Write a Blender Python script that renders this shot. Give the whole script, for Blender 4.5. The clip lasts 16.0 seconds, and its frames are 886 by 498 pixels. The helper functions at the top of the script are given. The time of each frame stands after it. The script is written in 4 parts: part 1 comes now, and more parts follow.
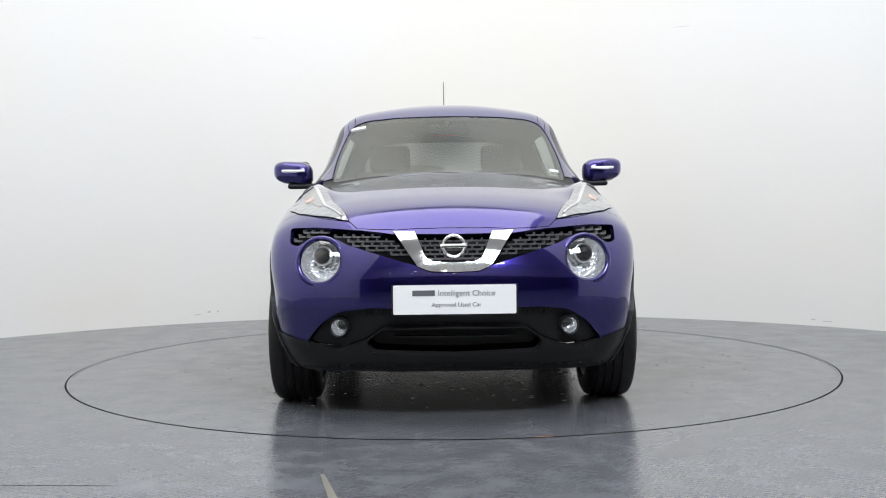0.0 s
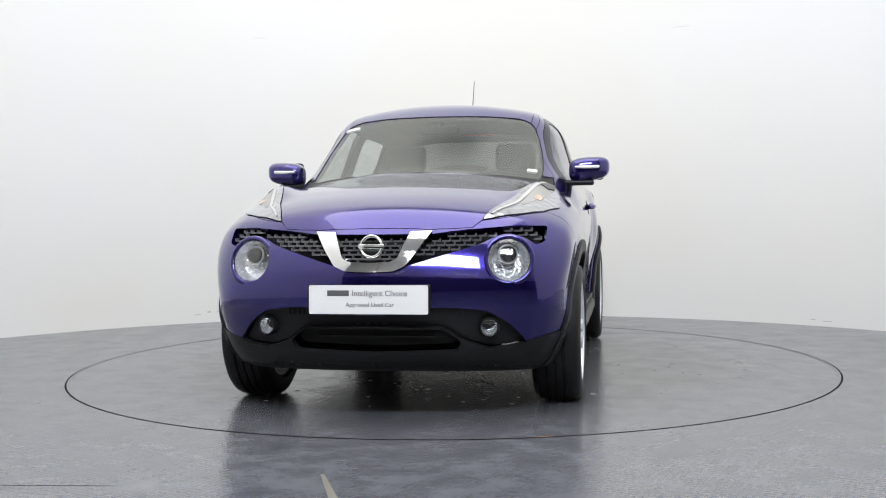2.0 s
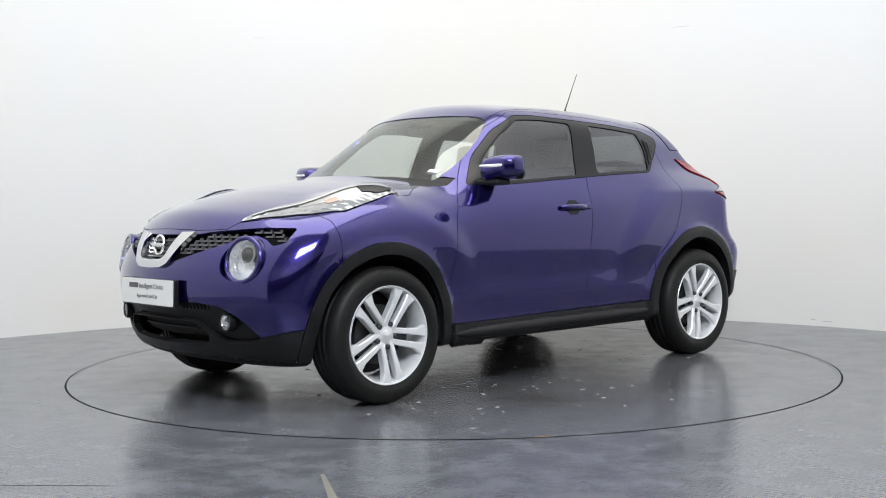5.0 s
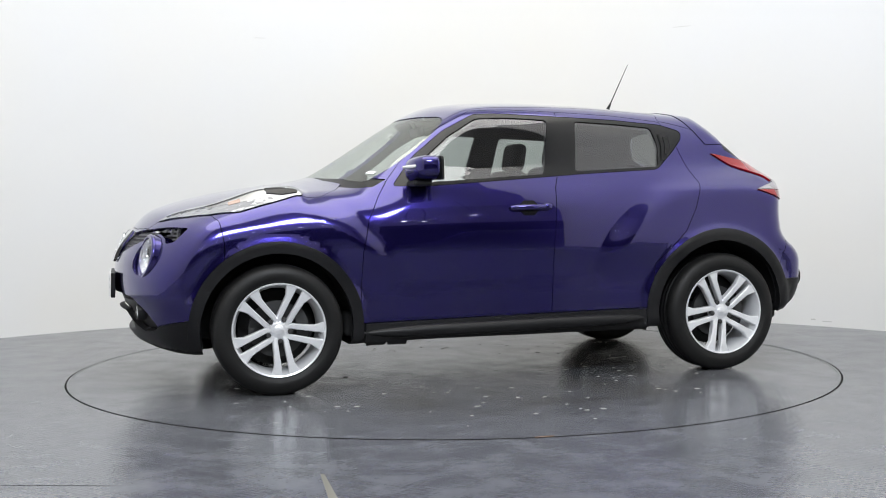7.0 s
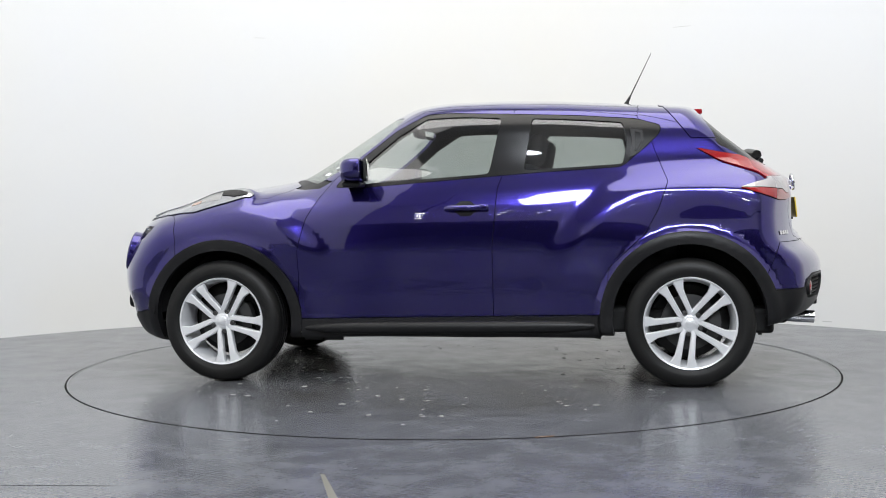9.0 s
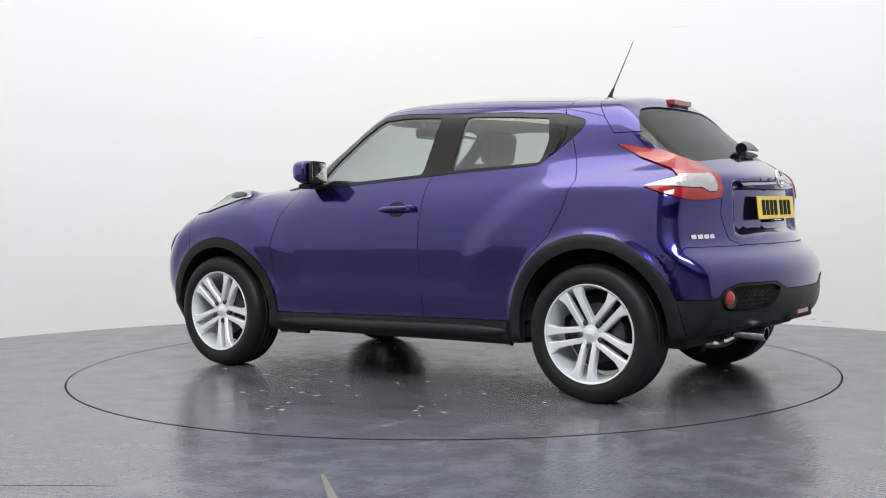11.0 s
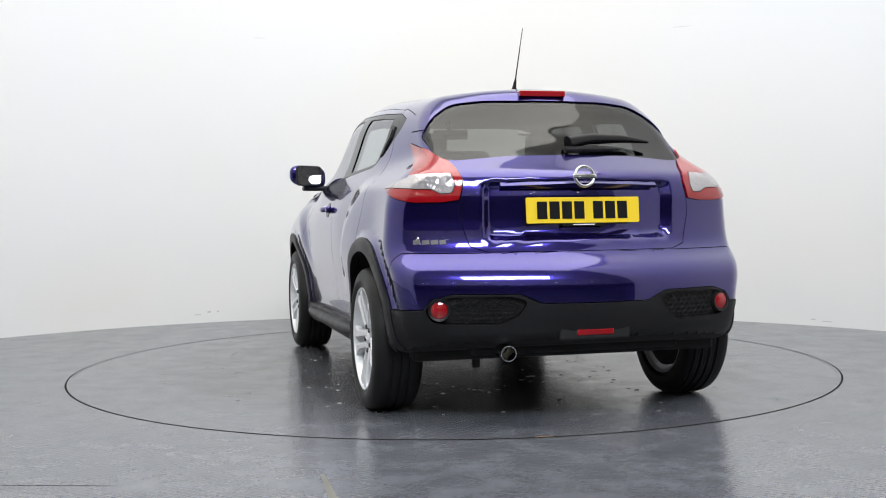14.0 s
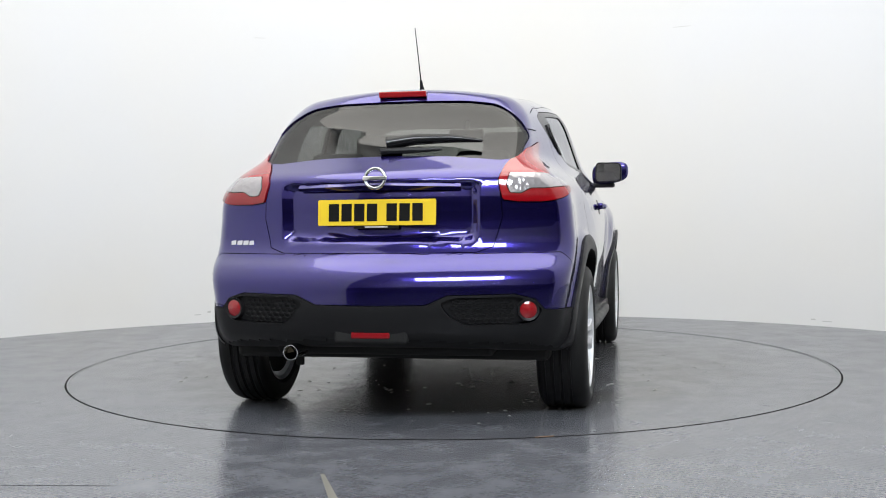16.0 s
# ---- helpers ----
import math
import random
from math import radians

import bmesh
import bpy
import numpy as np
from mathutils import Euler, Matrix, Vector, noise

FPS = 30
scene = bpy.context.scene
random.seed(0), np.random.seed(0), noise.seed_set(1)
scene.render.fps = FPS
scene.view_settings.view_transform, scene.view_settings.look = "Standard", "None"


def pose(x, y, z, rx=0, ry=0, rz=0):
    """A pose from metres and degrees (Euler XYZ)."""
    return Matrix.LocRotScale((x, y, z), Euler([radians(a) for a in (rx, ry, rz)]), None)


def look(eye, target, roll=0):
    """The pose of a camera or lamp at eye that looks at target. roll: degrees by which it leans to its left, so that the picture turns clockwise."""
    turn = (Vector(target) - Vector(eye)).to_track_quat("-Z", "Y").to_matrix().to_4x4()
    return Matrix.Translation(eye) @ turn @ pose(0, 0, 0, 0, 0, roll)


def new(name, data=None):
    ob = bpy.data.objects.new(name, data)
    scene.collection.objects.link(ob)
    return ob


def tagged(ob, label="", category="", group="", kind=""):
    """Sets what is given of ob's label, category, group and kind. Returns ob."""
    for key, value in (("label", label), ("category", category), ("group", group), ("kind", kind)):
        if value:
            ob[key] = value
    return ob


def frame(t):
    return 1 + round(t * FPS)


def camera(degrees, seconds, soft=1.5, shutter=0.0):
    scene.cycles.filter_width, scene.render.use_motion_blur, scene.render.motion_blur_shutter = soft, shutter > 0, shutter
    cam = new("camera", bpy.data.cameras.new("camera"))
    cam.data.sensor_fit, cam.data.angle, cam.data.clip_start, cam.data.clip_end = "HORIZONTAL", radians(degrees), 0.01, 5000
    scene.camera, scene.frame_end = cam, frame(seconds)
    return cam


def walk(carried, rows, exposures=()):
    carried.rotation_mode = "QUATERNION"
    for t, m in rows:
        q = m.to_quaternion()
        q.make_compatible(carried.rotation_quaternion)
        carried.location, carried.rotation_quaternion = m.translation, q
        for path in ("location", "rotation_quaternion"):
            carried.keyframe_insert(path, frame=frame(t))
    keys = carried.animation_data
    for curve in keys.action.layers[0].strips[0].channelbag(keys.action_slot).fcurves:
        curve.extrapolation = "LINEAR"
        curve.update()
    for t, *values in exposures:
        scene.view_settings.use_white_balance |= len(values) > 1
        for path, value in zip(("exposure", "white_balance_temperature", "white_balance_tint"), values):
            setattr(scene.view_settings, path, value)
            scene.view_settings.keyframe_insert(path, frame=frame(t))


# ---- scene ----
cam = camera(43.81, 16.0, soft=1.0)
CAMERA_POSE = pose(0.0, -6.675, 0.938, 87.92, 0.68, 0.578)
walk(cam, [(0.0, CAMERA_POSE), (16.0, CAMERA_POSE)], exposures=[(0.0, -0.43), (16.0, -0.43)])

# heading of the turntable (seconds, degrees)
TURN = [(0.0, -88.85), (0.5, -89.15), (1.0, -91.1), (1.5, -94.4), (2.0, -99.55), (2.5, -105.34), (3.0, -111.9), (3.5, -118.2), (4.0, -124.7),
        (6.5, -156.67), (7.0, -163.05), (7.5, -169.3), (8.0, -175.77), (8.5, -182.3), (9.0, -188.8), (11.5, -221.7), (12.0, -228.35), (12.5, -234.8),
        (13.0, -241.4), (13.5, -247.95), (14.0, -254.6), (14.5, -261.1), (15.0, -267.75), (15.5, -274.3), (16.0, -281.05)]
CAR_ON_TABLE = (-0.084, -0.042)
TABLE_X, TABLE_RADIUS = -0.02, 2.235
ROOM_X, ROOM_Y, ROOM_R, ROOM_H = -0.21, -1.28, 4.33, 8.5

# ---- light: a white studio with an added broad overhead fill, dim behind the camera ----
world = bpy.data.worlds.new("studio")
scene.world = world
world.use_nodes = True
world.node_tree.nodes["Background"].inputs[0].default_value = (0.6, 0.65, 0.75, 1)
world.node_tree.nodes["Background"].inputs[1].default_value = 0.15


def area(name, at, target, sx, sy, watts, colour):
    lamp = bpy.data.lights.new(name, "AREA")
    lamp.shape, lamp.size, lamp.size_y, lamp.energy, lamp.color = "RECTANGLE", sx, sy, watts, colour
    ob = new(name, lamp)
    ob.matrix_world = look(at, target)
    return ob


# Added broad area lamp, stands in for an evenly lit ceiling
area("ceiling_fill", (-0.4, -1.5, 8.4), (-0.4, -1.49, 0), 8.2, 6.2, 690, (1.0, 0.97, 0.91))
area("ceiling_light_entrance", (0.7, -6.9, 5.2), (0.0, 0, 0.3), 3.6, 1.6, 600, (0.87, 0.925, 1.0))


# ---- materials ----
def material(name, colour, rough=0.5, metal=0.0, coat=0.0, emit=None, strength=1.0, spec=0.5):
    m = bpy.data.materials.new(name)
    m.use_nodes = True
    b = m.node_tree.nodes["Principled BSDF"]
    b.inputs["Base Color"].default_value = (*colour, 1)
    b.inputs["Roughness"].default_value, b.inputs["Metallic"].default_value = rough, metal
    b.inputs["Coat Weight"].default_value, b.inputs["Coat Roughness"].default_value = coat, 0.03
    b.inputs["Specular IOR Level"].default_value = spec
    if emit:
        b.inputs["Emission Color"].default_value, b.inputs["Emission Strength"].default_value = (*emit, 1), strength
    return m


def nodes_of(m):
    return m.node_tree.nodes, m.node_tree.links, m.node_tree.nodes["Principled BSDF"]


def noise_node(m, scale, detail=4.0, rough=0.55, stretch=None):
    n, l, _ = nodes_of(m)
    co = n.new("ShaderNodeTexCoord")
    t = n.new("ShaderNodeTexNoise")
    t.inputs["Scale"].default_value, t.inputs["Detail"].default_value, t.inputs["Roughness"].default_value = scale, detail, rough
    if stretch:
        mp = n.new("ShaderNodeMapping")
        mp.inputs["Scale"].default_value = stretch
        l.new(co.outputs["Object"], mp.inputs[0])
        l.new(mp.outputs[0], t.inputs["Vector"])
    else:
        l.new(co.outputs["Object"], t.inputs["Vector"])
    return t.outputs["Fac"]


def remap(m, value, a, b, to0, to1):
    n, l, _ = nodes_of(m)
    r = n.new("ShaderNodeMapRange")
    for i, v in zip((1, 2, 3, 4), (a, b, to0, to1)):
        r.inputs[i].default_value = v
    l.new(value, r.inputs[0])
    return r.outputs[0]


def blend(m, fac, c0, c1):
    n, l, _ = nodes_of(m)
    x = n.new("ShaderNodeMix")
    x.data_type = "RGBA"
    for i, c in ((6, c0), (7, c1)):
        if isinstance(c, tuple):
            x.inputs[i].default_value = (*c, 1)
        else:
            l.new(c, x.inputs[i])
    l.new(fac, x.inputs[0])
    return x.outputs[2]


def bump(m, height, strength, distance):
    n, l, b = nodes_of(m)
    k = n.new("ShaderNodeBump")
    k.inputs["Strength"].default_value, k.inputs["Distance"].default_value = strength, distance
    l.new(height, k.inputs["Height"])
    l.new(k.outputs[0], b.inputs["Normal"])


def paint_material():
    m = material("blue_violet_metallic_paint", (0.02, 0.012, 0.15), 0.19, 0.9, 1.0, spec=0.3)
    n, l, b = nodes_of(m)
    b.inputs["Coat IOR"].default_value = 1.6
    b.inputs["Coat Roughness"].default_value = 0.015
    flake = noise_node(m, 900, 2)
    l.new(blend(m, remap(m, flake, 0.35, 0.65, 0, 1), (0.016, 0.011, 0.115), (0.030, 0.020, 0.20)), b.inputs["Base Color"])
    return m


def glass_material(name, tint, gloss=(1, 1, 1), least=0.08):
    m = bpy.data.materials.new(name)
    m.use_nodes = True
    n, l = m.node_tree.nodes, m.node_tree.links
    n.clear()
    out, mix, tr, gl, lw, pw, ml = (n.new(k) for k in ("ShaderNodeOutputMaterial", "ShaderNodeMixShader", "ShaderNodeBsdfTransparent", "ShaderNodeBsdfGlossy", "ShaderNodeLayerWeight", "ShaderNodeMath", "ShaderNodeMath"))
    tr.inputs[0].default_value, gl.inputs[0].default_value = (*tint, 1), (*gloss, 1)
    gl.inputs["Roughness"].default_value, lw.inputs["Blend"].default_value = 0.02, 0.5
    pw.operation, ml.operation = "POWER", "MULTIPLY_ADD"
    pw.inputs[1].default_value, ml.inputs[1].default_value, ml.inputs[2].default_value = 4.5, 0.85, least
    l.new(lw.outputs["Facing"], pw.inputs[0])
    l.new(pw.outputs[0], ml.inputs[0])
    l.new(ml.outputs[0], mix.inputs[0])
    l.new(tr.outputs[0], mix.inputs[1])
    l.new(gl.outputs[0], mix.inputs[2])
    l.new(mix.outputs[0], out.inputs[0])
    return m


def plastic_material(name, colour, rough):
    m = material(name, colour, rough, spec=0.28)
    n, l, b = nodes_of(m)
    grain = noise_node(m, 600, 3)
    bump(m, grain, 0.12, 0.001)
    l.new(remap(m, noise_node(m, 6, 3), 0.3, 0.7, rough - 0.06, rough + 0.06), b.inputs["Roughness"])
    return m


def floor_material(name, tread):
    """Grey painted floor, worn and part glossy; tread: the fine raised pattern of a steel deck."""
    m = material(name, (0.2, 0.2, 0.2), 0.3)
    n, l, b = nodes_of(m)
    big, mid, fine = noise_node(m, 0.7, 3), noise_node(m, 5, 6, 0.65), noise_node(m, 60, 4)
    c = blend(m, remap(m, mid, 0.35, 0.7, 0, 1), (0.080, 0.085, 0.099), (0.142, 0.148, 0.166))
    c = blend(m, remap(m, fine, 0.58, 0.75, 0, 0.35), c, (0.19, 0.19, 0.19))
    dirty = blend(m, remap(m, big, 0.35, 0.65, 0, 0.5), c, (0.108, 0.114, 0.129))
    if name.endswith("deck"):
        # dirty ring where tyres roll: dark damp patches and pale bare specks
        co, ln = n.new("ShaderNodeTexCoord"), n.new("ShaderNodeVectorMath")
        ln.operation = "LENGTH"
        l.new(co.outputs["Object"], ln.inputs[0])
        both = n.new("ShaderNodeMath")
        both.operation = "MULTIPLY"
        l.new(remap(m, ln.outputs["Value"], 1.95, 1.45, 0, 1), both.inputs[0])
        l.new(remap(m, noise_node(m, 2.6, 7, 0.7), 0.40, 0.62, 0.1, 0.85), both.inputs[1])
        dirty = blend(m, both.outputs[0], dirty, (0.048, 0.046, 0.042))
        specks = n.new("ShaderNodeMath")
        specks.operation = "MULTIPLY"
        l.new(both.outputs[0], specks.inputs[0])
        l.new(remap(m, noise_node(m, 24, 5, 0.6, (1, 1.7, 1)), 0.62, 0.70, 0, 0.7), specks.inputs[1])
        dirty = blend(m, specks.outputs[0], dirty, (0.27, 0.26, 0.24))
    l.new(dirty, b.inputs["Base Color"])
    l.new(remap(m, mid, 0.3, 0.7, 0.17, 0.27), b.inputs["Roughness"])
    if tread:
        co = n.new("ShaderNodeTexCoord")
        mp = n.new("ShaderNodeMapping")
        mp.inputs["Rotation"].default_value = (0, 0, radians(30))
        l.new(co.outputs["Object"], mp.inputs[0])
        w = n.new("ShaderNodeTexVoronoi")
        w.inputs["Scale"].default_value, w.inputs["Randomness"].default_value = 38, 0.15
        l.new(mp.outputs[0], w.inputs["Vector"])
        bump(m, remap(m, w.outputs["Distance"], 0.1, 0.5, 1, 0), 0.13, 0.002)
    else:
        bump(m, fine, 0.05, 0.001)
    return m


def wall_material():
    m = material("white_painted_studio_wall", (0.78, 0.78, 0.75), 0.55)
    n, l, b = nodes_of(m)
    # the warm and cool tints of the light are mixed into the wall colour
    l.new(blend(m, remap(m, noise_node(m, 0.35, 3), 0.35, 0.65, 0, 1), (0.765, 0.775, 0.79), (0.775, 0.765, 0.735)), b.inputs["Base Color"])
    return m


def facets(m, scale, strength):
    n, l, b = nodes_of(m)
    co, v = n.new("ShaderNodeTexCoord"), n.new("ShaderNodeTexVoronoi")
    v.inputs["Scale"].default_value = scale
    l.new(co.outputs["Object"], v.inputs["Vector"])
    bump(m, v.outputs["Distance"], strength, 0.01)


PAINT = paint_material()
BLACK = plastic_material("grained_black_plastic", (0.010, 0.010, 0.011), 0.42)
GLOSS_BLACK = material("gloss_black_trim", (0.006, 0.006, 0.007), 0.22, 0, 0.0, spec=0.35)
DARK = material("dark_void", (0.006, 0.006, 0.006), 0.8)
CABIN = material("dark_cabin_trim", (0.03, 0.03, 0.031), 0.85, spec=0.2)
FABRIC = plastic_material("black_seat_fabric", (0.022, 0.022, 0.025), 0.9)
RUBBER = plastic_material("tyre_rubber", (0.009, 0.009, 0.009), 0.5)
ALLOY = material("silver_alloy", (0.80, 0.81, 0.83), 0.32, 0.35, 0.5)
DISC = material("dull_brake_steel", (0.06, 0.06, 0.06), 0.55, 0.6)
BOWL = material("lamp_reflector", (0.80, 0.81, 0.83), 0.22, 0.75)
STEEL = material("brushed_steel", (0.45, 0.45, 0.45), 0.35, 1.0)
CHROME = material("chrome", (0.72, 0.73, 0.74), 0.07, 1.0)
facets(BOWL, 55, 0.6)
RUST = material("exhaust_steel", (0.42, 0.34, 0.24), 0.4, 0.9)
GLASS = glass_material("clear_green_glass", (0.82, 0.87, 0.84), (0.75, 0.77, 0.74), 0.17)
TINTED = glass_material("tinted_glass", (0.62, 0.66, 0.65), (0.95, 0.95, 1.0), 0.11)
REAR_TINT = glass_material("dark_tinted_glass", (0.19, 0.195, 0.19), (0.55, 0.55, 0.55))
CLEAR = glass_material("clear_lamp_lens", (0.93, 0.94, 0.95))
RED = material("red_lamp_lens", (0.27, 0.004, 0.008), 0.12, 0, 1.0, spec=0.4)
PALE = material("frosted_lamp_lens", (0.42, 0.40, 0.41), 0.14, 0.6, 1.0)
DRL = material("daytime_lens", (0.30, 0.31, 0.33), 0.12, 0.8, 1.0)
facets(DRL, 26, 0.5)
facets(PALE, 45, 0.2)
AMBER = material("amber_bulb_cover", (0.55, 0.40, 0.33), 0.25, 0.3)
WHITE = material("white_plate", (0.8, 0.8, 0.8), 0.35)
YELLOW = material("yellow_plate", (0.80, 0.56, 0.02), 0.35, 0, 0.3)
INK = material("black_ink", (0.008, 0.008, 0.008), 0.6, spec=0.1)
GREY_INK = material("grey_ink", (0.10, 0.10, 0.11), 0.5)
MIRROR = material("mirror_glass", (0.8, 0.8, 0.8), 0.02, 1.0)
SCUFF = material("wall_scuff", (0.55, 0.55, 0.53), 0.6)
FLAKE = material("pale_flake", (0.27, 0.27, 0.25), 0.6)
TAPE = material("worn_tape", (0.145, 0.14, 0.12), 0.6)
RUSTY = material("rust_stain", (0.25, 0.13, 0.06), 0.6)
GLOW = material("lamp_glow", (0.9, 0.9, 0.9), 0.5, emit=(1, 0.98, 0.94), strength=110)
WALL = wall_material()
FLOOR_PAINT = floor_material("worn_grey_floor_paint", True)
DECK_PAINT = floor_material("worn_grey_tread_deck", True)


# ---- mesh helpers ----
def part(name, bm, mat, parent=None, label="", smooth=False):
    me = bpy.data.meshes.new(name)
    bm.to_mesh(me)
    bm.free()
    if smooth:
        me.shade_smooth()
        me.set_sharp_from_angle(angle=radians(38))
    me.materials.append(mat)
    ob = new(name, me)
    if parent:
        ob.parent = parent
    return tagged(ob, label)


def box(bm, x0, x1, y0, y1, z0, z1, bevel=0.0, m=None):
    vs = [bm.verts.new((x, y, z)) for x in (x0, x1) for y in (y0, y1) for z in (z0, z1)]
    fs = [bm.faces.new([vs[i] for i in f]) for f in ((0, 1, 3, 2), (4, 6, 7, 5), (0, 4, 5, 1), (2, 3, 7, 6), (0, 2, 6, 4), (1, 5, 7, 3))]
    if bevel:
        es = list({e for f in fs for e in f.edges})
        r = bmesh.ops.bevel(bm, geom=es, offset=bevel, segments=3, profile=0.5, affect="EDGES")
        vs = list({v for f in r["faces"] for v in f.verts})
    if m is not None:
        bmesh.ops.transform(bm, matrix=m, verts=[v for v in vs if v.is_valid])
    return vs


def lathe(bm, prof, steps, close=True):
    """Turn the profile (radius, height) about the z axis."""
    rings = []
    for i in range(steps):
        a = 2 * math.pi * i / steps
        rings.append([bm.verts.new((r * math.cos(a), r * math.sin(a), h)) for r, h in prof])
    n = len(prof)
    for i in range(steps):
        p, q = rings[i], rings[(i + 1) % steps]
        for j in range(n if close else n - 1):
            k = (j + 1) % n
            bm.faces.new((p[j], q[j], q[k], p[k]))
    return rings


def prism(bm, outline, z0, z1, m=None):
    """A slab from a 2D outline."""
    a = [bm.verts.new((x, y, z0)) for x, y in outline]
    b = [bm.verts.new((x, y, z1)) for x, y in outline]
    n = len(outline)
    bm.faces.new(a[::-1]), bm.faces.new(b)
    for i in range(n):
        bm.faces.new((a[i], a[(i + 1) % n], b[(i + 1) % n], b[i]))
    if m is not None:
        bmesh.ops.transform(bm, matrix=m, verts=a + b)
    return a + b


def tube(bm, path, radius, sides=8, cap=True):
    """A round bar along the path; radius may be a list."""
    pts = [Vector(p) for p in path]
    rad = radius if isinstance(radius, (list, tuple)) else [radius] * len(pts)
    rings = []
    for i, p in enumerate(pts):
        d = (pts[min(i + 1, len(pts) - 1)] - pts[max(i - 1, 0)]).normalized()
        u = d.orthogonal().normalized() if i == 0 else (u - d * u.dot(d)).normalized()
        w = d.cross(u)
        rings.append([bm.verts.new(p + rad[i] * (math.cos(t) * u + math.sin(t) * w)) for t in (2 * math.pi * k / sides for k in range(sides))])
    for p, q in zip(rings, rings[1:]):
        for k in range(sides):
            bm.faces.new((p[k], p[(k + 1) % sides], q[(k + 1) % sides], q[k]))
    if cap:
        bm.faces.new(rings[0][::-1]), bm.faces.new(rings[-1])


def rounded(points, radius, steps=5):
    """The outline with its corners rounded."""
    out, n = [], len(points)
    for i in range(n):
        a, b, c = (Vector(points[(i + k) % n]) for k in (-1, 0, 1))
        u, v = a - b, c - b
        r = min(radius, 0.45 * u.length, 0.45 * v.length)
        p, q = b + u.normalized() * r, b + v.normalized() * r
        out += [tuple(p * (1 - t) ** 2 + b * 2 * t * (1 - t) + q * t * t) for t in (k / steps for k in range(steps + 1))]
    return out


def circle(cx, cy, r, n=40):
    return [(cx + r * math.cos(2 * math.pi * i / n), cy + r * math.sin(2 * math.pi * i / n)) for i in range(n)]


# ---- body surface: a signed field made of smooth profiles ----
def bspline1(a, lo, step, v):
    u = np.clip((v - lo) / step, 0, len(a) - 1.001)
    i = np.floor(u).astype(int)
    t = u - i
    g = lambda k: a[np.clip(i + k, 0, len(a) - 1)]
    return (g(-1) * (1 - t) ** 3 + g(0) * (3 * t ** 3 - 6 * t ** 2 + 4) + g(1) * (-3 * t ** 3 + 3 * t ** 2 + 3 * t + 1) + g(2) * t ** 3) / 6


def profile(points, step):
    """A smooth curve (a cubic spline) near the points (at, value)."""
    p = np.array(sorted(points), float)
    lo = p[0, 0] - 2 * step
    n = int((p[-1, 0] - lo) / step) + 4
    a = np.interp(lo + step * np.arange(n), p[:, 0], p[:, 1])
    return lambda v: bspline1(a, lo, step, v)


def smooth_max(a, b, k):
    h = np.maximum(k - np.abs(a - b), 0) / k
    return np.maximum(a, b) + h * h * k / 4


def ramp(v, a, b):
    t = np.clip((v - a) / (b - a), 0, 1)
    return t * t * (3 - 2 * t)


# top line along the middle of the car, from the nose to the tailgate
TOP = profile([(2.3, 0.60), (2.06, 0.80), (1.98, 0.865), (1.92, 0.92), (1.82, 0.968), (1.70, 1.005), (1.54, 1.042), (1.39, 1.067), (1.1, 1.105), (1.0, 1.125),
               (0.93, 1.155), (0.80, 1.235), (0.62, 1.352), (0.44, 1.465), (0.30, 1.535), (0.2, 1.555), (0.05, 1.567), (-0.25, 1.571), (-0.6, 1.560),
               (-0.92, 1.538), (-1.19, 1.518), (-1.34, 1.505), (-2.3, 1.40)], 0.06)
# nose and tail lines by height
NOSE = profile([(0.1, 1.78), (0.2, 1.90), (0.27, 1.97), (0.34, 2.005), (0.42, 2.03), (0.5, 2.06), (0.58, 2.065), (0.66, 2.06), (0.78, 2.03), (0.86, 1.99),
                (0.95, 1.96), (1.2, 1.9), (1.7, 1.8)], 0.04)
TAIL = profile([(0.1, 1.72), (0.26, 1.84), (0.33, 1.95), (0.42, 2.01), (0.5, 2.03), (0.64, 2.03), (0.70, 1.985), (0.74, 1.925), (0.80, 1.90), (0.9, 1.89), (1.0, 1.895),
                (1.08, 1.87), (1.15, 1.76), (1.22, 1.655), (1.34, 1.495), (1.45, 1.375), (1.48, 1.37), (1.53, 1.36), (1.7, 1.35)], 0.035)
FLOOR = profile([(-2.2, 0.40), (-1.9, 0.35), (-1.6, 0.30), (-0.9, 0.26), (0.9, 0.235), (1.7, 0.20), (2.2, 0.24)], 0.15)
